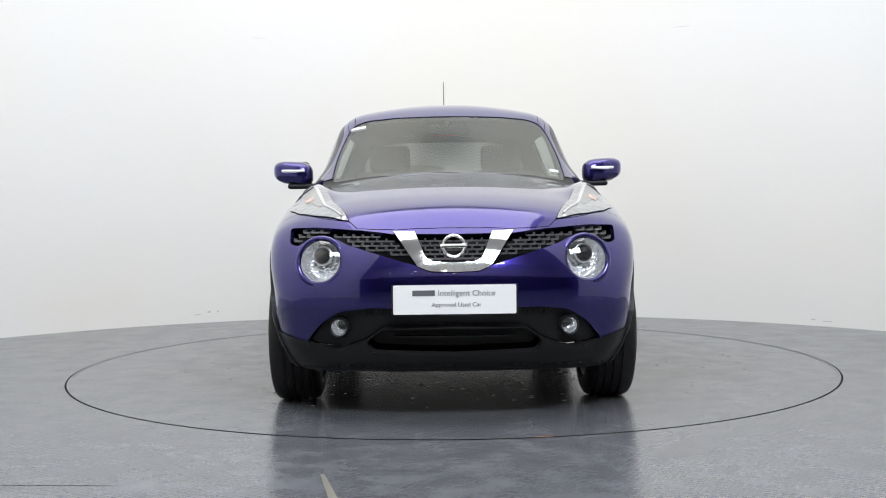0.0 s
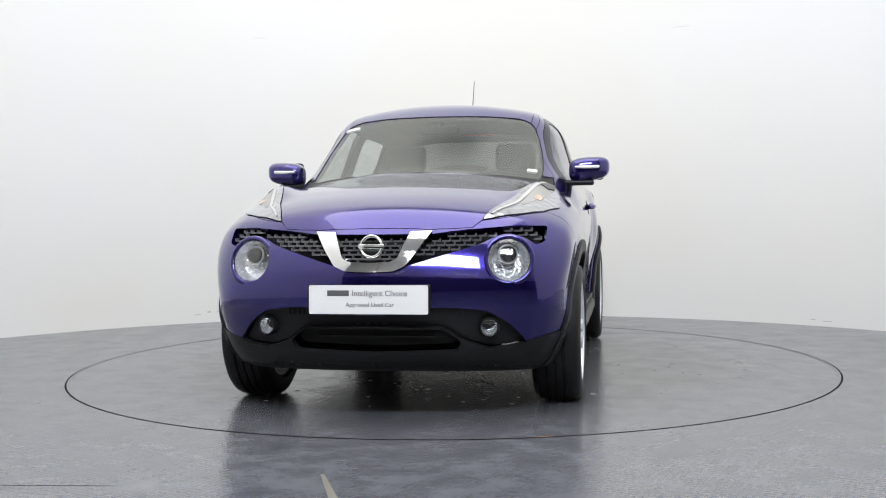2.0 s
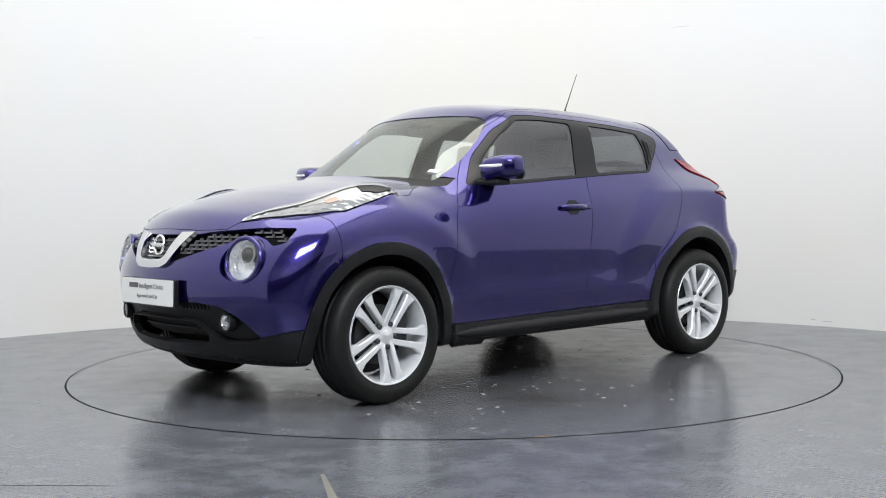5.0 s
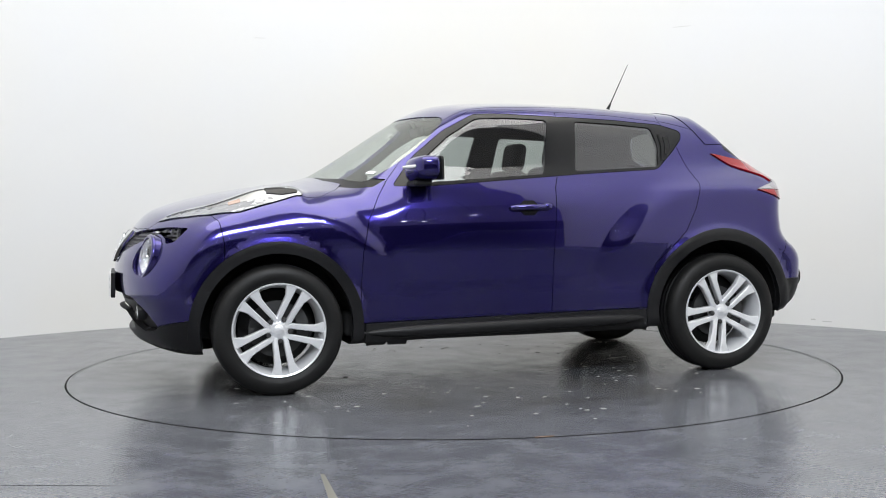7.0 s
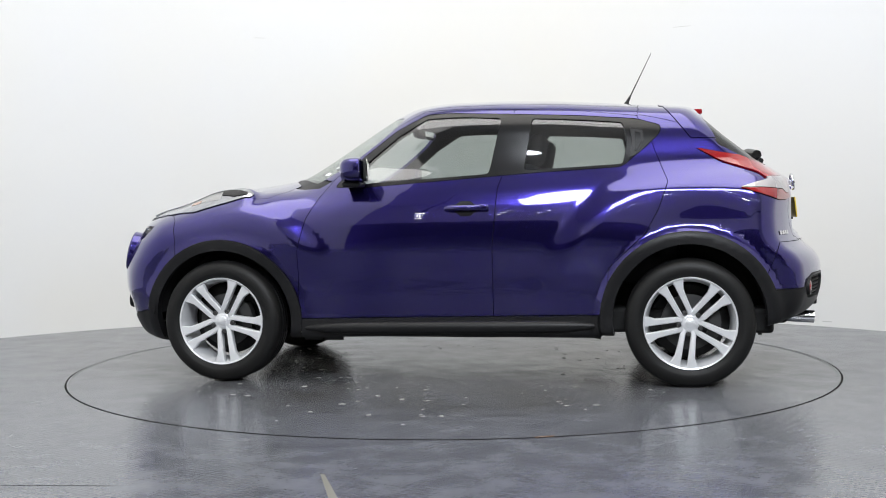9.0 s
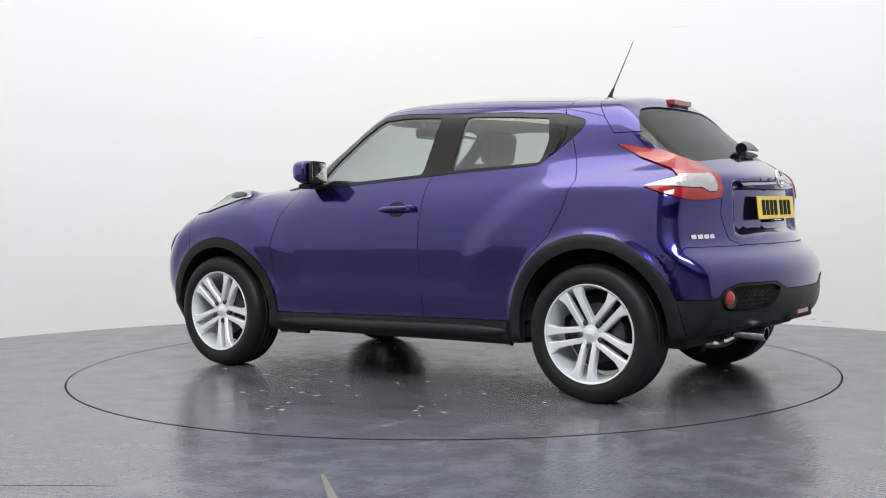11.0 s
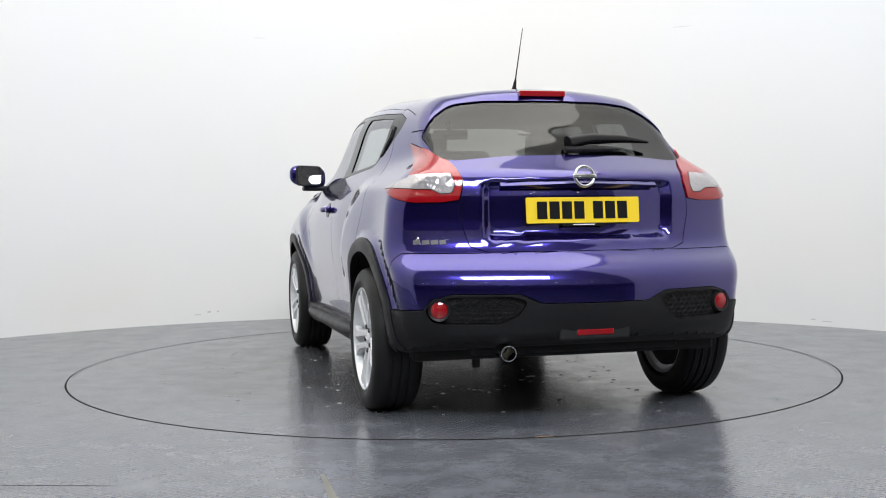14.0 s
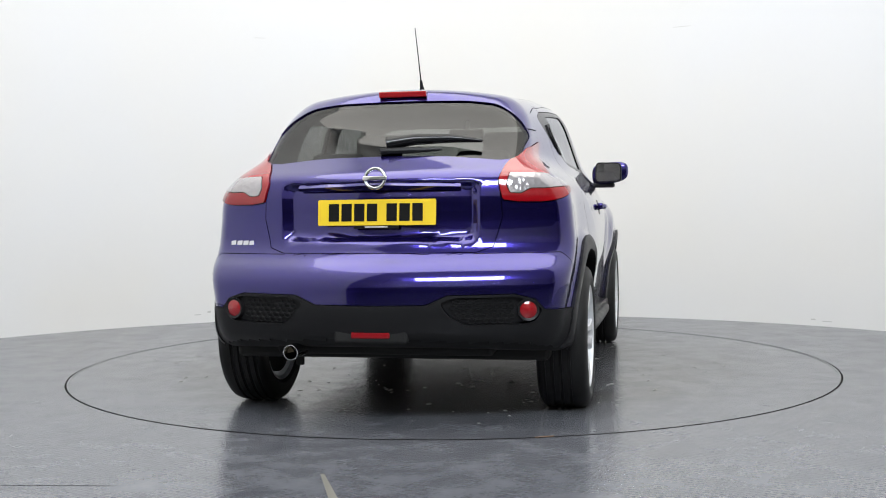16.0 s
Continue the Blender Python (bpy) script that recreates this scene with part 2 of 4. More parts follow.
# half widths of the side: height, then one value a station
STATIONS = (1.9, 1.25, 0.8, 0.3, -0.4, -0.95, -1.4, -1.8)
WIDTHS = [
    (0.15, 0.66, 0.76, 0.77, 0.77, 0.77, 0.77, 0.77, 0.70),
    (0.26, 0.72, 0.80, 0.805, 0.805, 0.805, 0.81, 0.81, 0.74),
    (0.36, 0.78, 0.82, 0.80, 0.795, 0.795, 0.805, 0.82, 0.77),
    (0.46, 0.81, 0.83, 0.812, 0.812, 0.812, 0.815, 0.82, 0.79),
    (0.58, 0.81, 0.83, 0.818, 0.822, 0.822, 0.818, 0.815, 0.80),
    (0.72, 0.81, 0.83, 0.842, 0.845, 0.845, 0.83, 0.80, 0.805),
    (0.86, 0.81, 0.825, 0.840, 0.848, 0.848, 0.82, 0.78, 0.80),
    (0.95, 0.76, 0.81, 0.820, 0.835, 0.838, 0.81, 0.775, 0.79),
    (1.03, 0.70, 0.785, 0.780, 0.805, 0.808, 0.795, 0.77, 0.765),
    (1.10, 0.66, 0.72, 0.745, 0.770, 0.775, 0.765, 0.73, 0.71),
    (1.18, 0.62, 0.66, 0.68, 0.72, 0.745, 0.72, 0.64, 0.58),
    (1.28, 0.58, 0.62, 0.645, 0.685, 0.715, 0.68, 0.61, 0.56),
    (1.42, 0.54, 0.57, 0.595, 0.645, 0.67, 0.625, 0.56, 0.52),
    (1.62, 0.50, 0.51, 0.52, 0.56, 0.57, 0.54, 0.50, 0.46)]
XSTEP, ZSTEP = 0.15, 0.035


def width_grid():
    w = np.array(WIDTHS)
    xs, zs = np.arange(-2.25, 2.41, XSTEP), np.arange(0.05, 1.75, ZSTEP)
    rows = np.array([np.interp(xs, STATIONS[::-1], r[:0:-1]) for r in w])
    return np.array([np.interp(zs, w[:, 0], rows[:, i]) for i in range(len(xs))])


GRID = width_grid()


def half_width(x, z):
    u, v = np.clip((x + 2.25) / XSTEP, 1, GRID.shape[0] - 3.001), np.clip((z - 0.05) / ZSTEP, 1, GRID.shape[1] - 3.001)
    i, j = np.floor(u).astype(int), np.floor(v).astype(int)
    s, t = u - i, v - j
    basis = lambda t: ((1 - t) ** 3 / 6, (3 * t ** 3 - 6 * t ** 2 + 4) / 6, (-3 * t ** 3 + 3 * t ** 2 + 3 * t + 1) / 6, t ** 3 / 6)
    bs, bt = basis(s), basis(t)
    out = 0
    for a in range(4):
        for b in range(4):
            out = out + bs[a] * bt[b] * GRID[i + a - 1, j + b - 1]
    return out


def field(p):
    """Below zero inside the body."""
    x, y, z = p[:, 0], np.sqrt(p[:, 1] ** 2 + 1e-6), p[:, 2]
    # wings that swell round the wheels
    rf, rr = np.hypot((x - 1.27) * 0.95, z - 0.40), np.hypot((x + 1.30) * 0.92, z - 0.40)
    swell = 0.034 * ramp(rf, 0.67, 0.53) * ramp(z, 1.08, 0.96) + 0.036 * ramp(rr, 0.80, 0.64) * ramp(z, 1.14, 1.02)
    swell = swell * ramp(z, 0.48, 0.82) + 0.028 * ramp(np.hypot(x + 1.262, z - 0.35), 0.50, 0.43) + 0.012 * ramp(np.hypot(x - 1.265, z - 0.335), 0.49, 0.43)
    # glazed lamp pods that stand up on the wings
    along = np.clip((1.60 - x) / 0.48, 0, 1)
    pod = 0.045 * ramp(along, 0.0, 0.7) * np.exp(-((y - (0.585 + 0.115 * along)) / 0.075) ** 2) * ramp(x, 1.08, 1.16)
    # hollow of the tailgate round its plate
    hollow = 0.036 * ramp(y, 0.45, 0.395) * ramp(z, 1.065, 1.025) * ramp(z, 0.785, 0.835)
    side = y - half_width(x, z) - swell
    top = (z - TOP(x + 0.40 * y * y * ramp(x, -0.2, 0.4)) + (0.19 - 0.09 * ramp(x, 0.6, 1.2)) * y * y - pod) * 0.85
    nose = x - NOSE(z) + 0.30 * y * y + 0.15 * y ** 4
    tail = -x - TAIL(z) + hollow + (0.34 - 0.10 * ramp(z, 1.1, 1.4)) * y * y
    f = smooth_max(side, top, 0.12)
    f = smooth_max(f, nose, 0.12)
    f = smooth_max(f, tail * 0.9, 0.08)
    return smooth_max(f, FLOOR(x) - z, 0.06)


def slope(p, e=0.002):
    n = np.stack([field(p + d) - field(p - d) for d in np.eye(3) * e], 1)
    return n / np.maximum(np.linalg.norm(n, axis=1), 1e-9)[:, None]


def meet(starts, ways, far=3.0):
    """Where rays first meet the body."""
    s, w = np.array(starts, float), np.array(ways, float)
    d = np.zeros(len(s))
    for _ in range(160):
        d = d + np.clip(field(s + w * d[:, None]) * 0.7, -0.05, 0.2)
    return s + w * d[:, None]


WALL_MARKS = [(109.4, 2.42, 0.05, 0.002), (60.9, 2.42, 0.08, 0.002), (115.7, 0.09, 0.016, 0.010), (114.7, 0.09, 0.010, 0.008), (117.0, 0.07, 0.03, 0.004), (46.5, 0.05, 0.02, 0.006), (45.0, 0.04, 0.04, 0.004), (33.0, 0.05, 0.05, 0.004)]


def frame_to(p, z, up=(0, 0, 1)):
    """A pose at p whose z axis points along z."""
    z = Vector(z).normalized()
    x = Vector(up).cross(z).normalized()
    y = z.cross(x)
    m = Matrix((x, y, z)).transposed().to_4x4()
    return Matrix.Translation(p) @ m


# ---- the room ----
def arc_shell(bm, radius, thick, z0, z1, a0, a1, steps):
    rings = []
    for i in range(steps + 1):
        a = radians(a0 + (a1 - a0) * i / steps)
        rings.append([bm.verts.new((ROOM_X + r * math.cos(a), ROOM_Y + r * math.sin(a), z)) for r, z in ((radius, z0), (radius, z1), (radius + thick, z1), (radius + thick, z0))])
    for p, q in zip(rings, rings[1:]):
        for k in range(4):
            bm.faces.new((p[k], p[(k + 1) % 4], q[(k + 1) % 4], q[k]))
    bm.faces.new(rings[0]), bm.faces.new(rings[-1][::-1])


def build_room():
    bm = bmesh.new()
    arc_shell(bm, ROOM_R, 0.15, 0.0, ROOM_H, -36, 238, 170)
    tagged(part("wall_studio", bm, WALL, smooth=True), "curved white painted studio wall round the turntable", "wall", kind="structure")
    bm = bmesh.new()
    n = 128
    inner = [bm.verts.new((TABLE_X + TABLE_RADIUS * math.cos(2 * math.pi * i / n), TABLE_RADIUS * math.sin(2 * math.pi * i / n), 0)) for i in range(n)]
    outer = [bm.verts.new((14 * math.cos(2 * math.pi * i / n), 14 * math.sin(2 * math.pi * i / n), 0)) for i in range(n)]
    low = [bm.verts.new((v.co.x, v.co.y, -0.06)) for v in inner]
    for i in range(n):
        j = (i + 1) % n
        bm.faces.new((inner[i], outer[i], outer[j], inner[j]))
        bm.faces.new((inner[i], inner[j], low[j], low[i]))
    bm.faces.new(low)
    tagged(part("floor", bm, FLOOR_PAINT), "worn grey painted studio floor with a round pit", "floor", kind="structure")
    bm = bmesh.new()
    prism(bm, circle(0, 0, TABLE_RADIUS - 0.007, n), -0.05, 0.0)
    global table
    table = tagged(part("turntable", bm, DECK_PAINT), "round grey tread-plate turntable set flush in floor", "turntable")
    # the black ring paints the shade of the open gap round the table
    for name, r0, r1, mat, label in (("edge_gap_shade", TABLE_RADIUS - 0.011, TABLE_RADIUS - 0.004, INK, "black gap seal round the turntable"), ("edge_trim", TABLE_RADIUS - 0.022, TABLE_RADIUS - 0.011, DECK_PAINT, "steel edge strip")):
        bm = bmesh.new()
        lathe(bm, [(r0, -0.004), (r1, -0.004), (r1, 0.0015), (r0, 0.0015)], 160)
        bmesh.ops.recalc_face_normals(bm, faces=bm.faces[:])
        part(name, bm, mat, table, label)
    bm = bmesh.new()
    for k in range(220):
        a, r = random.uniform(0, 6.283), random.uniform(0.7, 1.75) if k % 5 else random.uniform(0.2, 2.1)
        s = random.uniform(0.003, 0.014)
        prism(bm, [(s * q * random.uniform(0.5, 1.1) * math.cos(t), s * random.uniform(0.5, 1.1) * math.sin(t)) for t, q in ((1.047 * i, 1.6) for i in range(6))], 0.0, 0.0012, pose(r * math.cos(a), r * math.sin(a), 0.0004, 0, 0, random.uniform(0, 360)))
    tagged(part("paint_flakes", bm, FLAKE, table, "loose pale paint flakes"), kind="stuff")
    # marks on the fixed floor
    bm = bmesh.new()
    prism(bm, [(-0.487, -2.79), (-0.470, -2.80), (-0.345, -3.30), (-0.385, -3.30)], 0.0, 0.0012)
    tagged(part("floor_tape", bm, TAPE), "worn pale strip of tape stuck on floor", "tape")
    bm = bmesh.new()
    prism(bm, [(-2.6, -2.845), (-1.17, -2.93), (-1.17, -2.934), (-2.6, -2.849)], 0.0, 0.0008)
    tagged(part("floor_seam", bm, CABIN), "thin dark seam in the floor", "seam", kind="structure")
    for x, y, sx, sy in ((0.36, -2.19, 0.04, 0.004),):
        bm = bmesh.new()
        prism(bm, rounded([(x - sx, y - sy - 0.01), (x + sx, y - sy + 0.012), (x + sx, y + sy + 0.012), (x - sx, y + sy - 0.01)], 0.004), 0.0015, 0.0022)
        tagged(part("rust_mark", bm, RUSTY), "faint orange rust mark by the turntable edge", "mark", kind="structure")
    # scuffs and short seams on the wall
    for turn, z, w, h in WALL_MARKS:
        bm = bmesh.new()
        a = radians(turn)
        prism(bm, rounded([(-w, -h), (w, -h * 0.6), (w * 0.9, h), (-w * 0.8, h * 0.7)], h * 0.5), -0.001, 0.0015, frame_to((ROOM_X + ROOM_R * math.cos(a), ROOM_Y + ROOM_R * math.sin(a), z), (-math.cos(a), -math.sin(a), 0)))
        tagged(part("wall_scuff", bm, SCUFF), "faint grey scuff on the white wall", "mark", kind="structure")
    # round lamps in the dim hall behind the camera
    for x, y in [(x, y) for x in (-3.4, -2.0, -0.6, 0.8, 2.2, 3.6, 5.0) for y in (-8.4, -9.6, -10.8)]:
        x += 0.35 * (y + 9.6)
        bm = bmesh.new()
        lathe(bm, [(0.0005, 0.0), (0.06, 0.0), (0.07, 0.01), (0.0005, 0.01)], 20)
        lamp = part("hall_lamp", bm, GLOW, None, "small bright round ceiling lamp in the hall")
        lamp.matrix_world = pose(x, y, 3.4)
        tagged(lamp, category="lamp", group="hall lamps")
        bm = bmesh.new()
        tube(bm, [(0, 0, 0.01), (0, 0, ROOM_H - 3.4)], 0.01, 6)
        part("stem", bm, BLACK, lamp)
    bm = bmesh.new()
    box(bm, -11, 11, -12, 9, ROOM_H, ROOM_H + 0.2)
    tagged(part("ceiling", bm, WALL), "white ceiling over the studio", "ceiling", kind="structure")
    # added unseen outer walls; the hall's dimness is put into their dark colour
    hall = plastic_material("dim_grey_workshop_wall", (0.035, 0.035, 0.04), 0.7)
    for name, b in (("wall_south", (-11, 11, -12.2, -12)), ("wall_west", (-11.2, -11, -12, 9)), ("wall_east", (11, 11.2, -12, 9)), ("wall_north", (-11, 11, 9, 9.2))):
        bm = bmesh.new()
        box(bm, *b, 0, 2.6)
        tagged(part(name, bm, hall), "plain dim grey workshop wall", "wall", kind="structure")
        # unseen white upper part, added to brighten reflections in the windows
        bm = bmesh.new()
        box(bm, *b, 2.6, ROOM_H)
        tagged(part(name + "_upper", bm, WALL), "white upper part of the workshop wall", "wall", kind="structure")


build_room()


# ---- the body shell ----
def net(step):
    """Quads on the zero surface of the field, for y >= 0 and a little past the middle."""
    lo, hi = np.array([-2.2, -0.06, 0.08]), np.array([2.25, 1.0, 1.68])
    n = np.ceil((hi - lo) / step).astype(int)
    ax = [lo[i] + step * np.arange(n[i] + 1) for i in range(3)]
    g = np.stack(np.meshgrid(*ax, indexing="ij"), -1)
    inside = (field(g.reshape(-1, 3)) < 0).reshape(g.shape[:3])
    c = np.zeros(tuple(n), int)
    for dx in (0, 1):
        for dy in (0, 1):
            for dz in (0, 1):
                c += inside[dx:n[0] + dx, dy:n[1] + dy, dz:n[2] + dz]
    mixed = (c > 0) & (c < 8)
    index = -np.ones(tuple(n), int)
    index[mixed] = np.arange(mixed.sum())
    pts = lo + step * (np.argwhere(mixed) + 0.5)
    quads = []
    for axis in range(3):
        a, b = [i for i in range(3) if i != axis]
        s = [slice(1, n[i]) for i in range(3)]
        s[axis] = slice(0, n[axis])
        s2 = list(s)
        s2[axis] = slice(1, n[axis] + 1)
        v0, v1 = inside[tuple(s)], inside[tuple(s2)]
        at = np.argwhere(v0 != v1)
        if not len(at):
            continue
        flip = v0[tuple(at.T)]
        cell = at + np.array([0 if i == axis else 1 for i in range(3)])
        ids = []
        for da, db in ((-1, -1), (0, -1), (0, 0), (-1, 0)):
            k = cell.copy()
            k[:, a] += da
            k[:, b] += db
            ids.append(index[tuple(k.T)])
        q = np.stack(ids, 1)
        if axis == 1:
            flip = ~flip
        q[~flip] = q[~flip][:, ::-1]
        quads.append(q)
    q = np.concatenate(quads)
    q = q[(q >= 0).all(1)]

    def settle(p, times):
        for _ in range(times):
            d = np.stack([field(p + e) - field(p - e) for e in np.eye(3) * 0.002], 1) / 0.004
            p = p - (field(p) / np.maximum((d * d).sum(1), 0.05))[:, None] * d
        return p
    pts = settle(pts, 4)
    edges = np.concatenate([q[:, [0, 1]], q[:, [1, 2]], q[:, [2, 3]], q[:, [3, 0]]])
    for _ in range(3):
        s, k = np.zeros_like(pts), np.zeros(len(pts))
        for a, b in ((0, 1), (1, 0)):
            np.add.at(s, edges[:, a], pts[edges[:, b]])
            np.add.at(k, edges[:, a], 1)
        pts = settle(pts * 0.4 + 0.6 * s / np.maximum(k, 1)[:, None], 2)
    return pts, q


def inside_outline(pts, poly):
    p = np.array(poly)
    x, y = pts[:, 0], pts[:, 1]
    odd = np.zeros(len(pts), bool)
    for (x0, y0), (x1, y1) in zip(p, np.roll(p, -1, 0)):
        c = ((y0 > y) != (y1 > y)) & (x < (x1 - x0) * (y - y0) / (y1 - y0 + 1e-12) + x0)
        odd ^= c
    return odd


AXES = {"side": (0, 2), "front": (1, 2), "rear": (1, 2), "top": (0, 1)}
VIEWS = {"side": lambda c, n: (c[:, 1] > 0.42), "front": lambda c, n: (c[:, 0] > 0.1), "rear": lambda c, n: (c[:, 0] < -1.0), "top": lambda c, n: (n[:, 2] > 0.25)}


def cut(bm, view, outline):
    """Cut the shell along an outline seen from the side, the front, the rear or above."""
    a, b = AXES[view]
    p = np.array(outline)
    bm.faces.ensure_lookup_table()
    bm.normal_update()
    faces = list(bm.faces)
    cen = np.array([f.calc_center_median() for f in faces])
    nor = np.array([f.normal for f in faces])
    ok = VIEWS[view](cen, nor)
    uv = cen[:, [a, b]]
    near = np.zeros(len(faces), bool)
    segs = list(zip(p, np.roll(p, -1, 0)))
    for s, e in segs:
        d = e - s
        t = np.clip(((uv - s) @ d) / max(d @ d, 1e-12), 0, 1)
        near |= np.linalg.norm(uv - s - t[:, None] * d, axis=1) < 0.04
    cand = [faces[i] for i in np.nonzero(ok & near)[0]]
    for s, e in segs:
        d = e - s
        length = np.linalg.norm(d)
        if length < 1e-5:
            continue
        d = d / length
        live = []
        for f in cand:
            if f.is_valid:
                for v in f.verts:
                    q0, q1 = v.co[a] - s[0], v.co[b] - s[1]
                    t = q0 * d[0] + q1 * d[1]
                    if -0.004 < t < length + 0.004 and abs(q0 * d[1] - q1 * d[0]) < 0.045:
                        live.append(f)
                        break
        if not live:
            continue
        no = [0, 0, 0]
        no[a], no[b] = -d[1], d[0]
        co = [0, 0, 0]
        co[a], co[b] = s
        geom = list({v for f in live for v in f.verts}) + list({k for f in live for k in f.edges}) + live
        r = bmesh.ops.bisect_plane(bm, geom=geom, dist=0.0008, plane_co=co, plane_no=no)
        cand = list({f for f in cand if f.is_valid} | {f for k in r["geom_cut"] if isinstance(k, bmesh.types.BMEdge) for f in k.link_faces})


ARCH_F, ARCH_R = (1.265, 0.335), (-1.262, 0.350)


def arch(c, r):
    return [(c[0] + r * math.cos(radians(t)), c[1] + r * math.sin(radians(t))) for t in range(-20, 201, 5)] + [(c[0] - r, 0.0), (c[0] + r, 0.0)]


FRONT_WINDOW = rounded([(0.53, 1.085), (0.455, 1.205), (0.30, 1.335), (0.135, 1.435), (-0.05, 1.440), (-0.275, 1.428), (-0.215, 1.125), (0.46, 1.082)], 0.02)
REAR_WINDOW = rounded([(-0.406, 1.14), (-0.445, 1.422), (-0.70, 1.410), (-0.925, 1.392), (-0.95, 1.28), (-0.925, 1.168)], 0.02)
SURROUND = rounded([(0.64, 1.062), (0.50, 1.225), (0.32, 1.368), (0.14, 1.462), (0.0, 1.466), (-0.3, 1.452), (-0.7, 1.435), (-1.0, 1.412), (-1.128, 1.375), (-1.122, 1.33), (-1.04, 1.25), (-0.92, 1.15), (-0.42, 1.122), (0.45, 1.060)], 0.03)
WINDSCREEN = rounded([(-0.1, 1.468), (0.29, 1.466), (0.47, 1.455), (0.545, 1.425), (0.585, 1.345), (0.62, 1.235), (0.635, 1.13), (0.63, 1.09), (0.45, 1.115), (-0.1, 1.14)], 0.04, 4)
COWL = [(-0.1, 1.15), (0.45, 1.13), (0.69, 1.10), (0.70, 1.06), (0.66, 1.055), (0.45, 1.085), (-0.1, 1.105)]
BACKLIGHT = rounded([(-0.1, 1.446), (0.3, 1.442), (0.455, 1.425), (0.555, 1.355), (0.612, 1.27), (0.60, 1.225), (0.59, 1.175), (0.56, 1.156), (0.51, 1.152), (0.28, 1.170), (-0.1, 1.176)], 0.05, 4)
LAMP_SIDE = rounded([(-1.30, 1.250), (-1.53, 1.205), (-1.74, 1.115), (-1.90, 1.06), (-1.90, 0.968), (-1.72, 0.965), (-1.52, 1.03), (-1.665, 1.072), (-1.62, 1.11), (-1.44, 1.172)], 0.012)
LAMP_REAR = rounded([(0.70, 1.26), (0.60, 1.235), (0.535, 1.125), (0.515, 1.06), (0.535, 0.975), (0.63, 0.962), (0.90, 0.962), (0.90, 1.26)], 0.012)
LAMP_CLEAR = rounded([(0.56, 1.088), (0.70, 1.085), (0.83, 1.05), (0.83, 1.03), (0.71, 1.022), (0.65, 1.022), (0.61, 1.002), (0.565, 1.004), (0.55, 1.04)], 0.008)
POD = rounded([(1.835, 0.462), (1.60, 0.545), (1.43, 0.59), (1.25, 0.645), (1.11, 0.71), (1.12, 0.745), (1.27, 0.765), (1.45, 0.775), (1.60, 0.715), (1.70, 0.63), (1.81, 0.50)], 0.015)
BONNET = [(1.96, -0.1), (1.955, 0.10), (1.938, 0.25), (1.91, 0.35), (1.88, 0.425), (1.835, 0.462), (1.60, 0.545), (1.43, 0.59), (1.25, 0.645), (1.13, 0.70), (1.13, 0.745), (1.02, 0.735), (0.93, 0.66), (0.88, 0.56), (0.95, 0.4), (1.02, -0.1)]
GRILLE = rounded([(-0.1, 0.828), (0.26, 0.830), (0.40, 0.846), (0.61, 0.860), (0.738, 0.856), (0.735, 0.79), (0.695, 0.778), (0.655, 0.806), (0.59, 0.828), (0.52, 0.812), (0.46, 0.785), (0.35, 0.752), (0.19, 0.705), (0.11, 0.678), (-0.1, 0.674)], 0.012)
LAMP_RING = circle(0.585, 0.716, 0.098, 36)
INTAKE = rounded([(-0.1, 0.512), (0.37, 0.512), (0.50, 0.495), (0.585, 0.44), (0.66, 0.35), (0.60, 0.332), (0.50, 0.325), (0.40, 0.365), (0.31, 0.425), (-0.1, 0.435)], 0.02)
CHIN = [(-0.1, 0.445), (0.30, 0.43), (0.40, 0.37), (0.50, 0.335), (0.60, 0.340), (0.665, 0.358), (0.83, 0.40), (1.0, 0.42), (1.0, 0.0), (-0.1, 0.0)]
MOUTH = rounded([(-0.1, 0.424), (0.31, 0.418), (0.385, 0.36), (0.36, 0.315), (-0.1, 0.30)], 0.02)
VALANCE = [(-0.1, 0.535), (0.24, 0.538), (0.33, 0.578), (0.60, 0.580), (0.685, 0.555), (0.72, 0.512), (1.0, 0.50), (1.0, 0.0), (-0.1, 0.0)]
INSERT = rounded([(0.30, 0.545), (0.36, 0.566), (0.61, 0.565), (0.68, 0.545), (0.71, 0.51), (0.68, 0.465), (0.62, 0.452), (0.40, 0.452), (0.335, 0.49)], 0.015)
SPOILER = [(-1.15, 1.65), (-1.13, 1.50), (-1.285, 1.30), (-1.7, 1.30), (-1.7, 1.65)]
TAILGATE = [(-0.1, 0.752), (0.43, 0.752), (0.50, 0.775), (0.535, 0.90), (0.53, 0.985), (0.515, 1.06), (0.535, 1.125), (0.60, 1.235), (0.60, 1.30), (0.55, 1.60), (-0.1, 1.60)]
FRONT_DOOR = [(0.835, 0.33), (0.825, 0.72), (0.785, 0.89), (0.72, 1.01), (0.655, 1.10), (0.52, 1.25), (0.33, 1.39), (0.15, 1.482), (-0.05, 1.49), (-0.345, 1.478), (-0.305, 1.15), (-0.268, 1.05), (-0.24, 0.73), (-0.24, 0.33)]
REAR_DOOR = [(-0.24, 0.33), (-0.24, 0.73), (-0.268, 1.05), (-0.305, 1.15), (-0.345, 1.478), (-0.70, 1.462), (-1.0, 1.43), (-1.04, 1.36), (-1.075, 1.29), (-1.158, 1.07), (-1.11, 0.93), (-1.04, 0.80), (-0.85, 0.62), (-0.83, 0.33)]
FRONT_BUMPER = [(1.53, 0.0), (1.53, 0.78), (1.55, 0.89), (1.60, 0.93), (1.72, 0.905), (1.84, 0.885), (2.3, 0.845), (2.3, 0.0)]
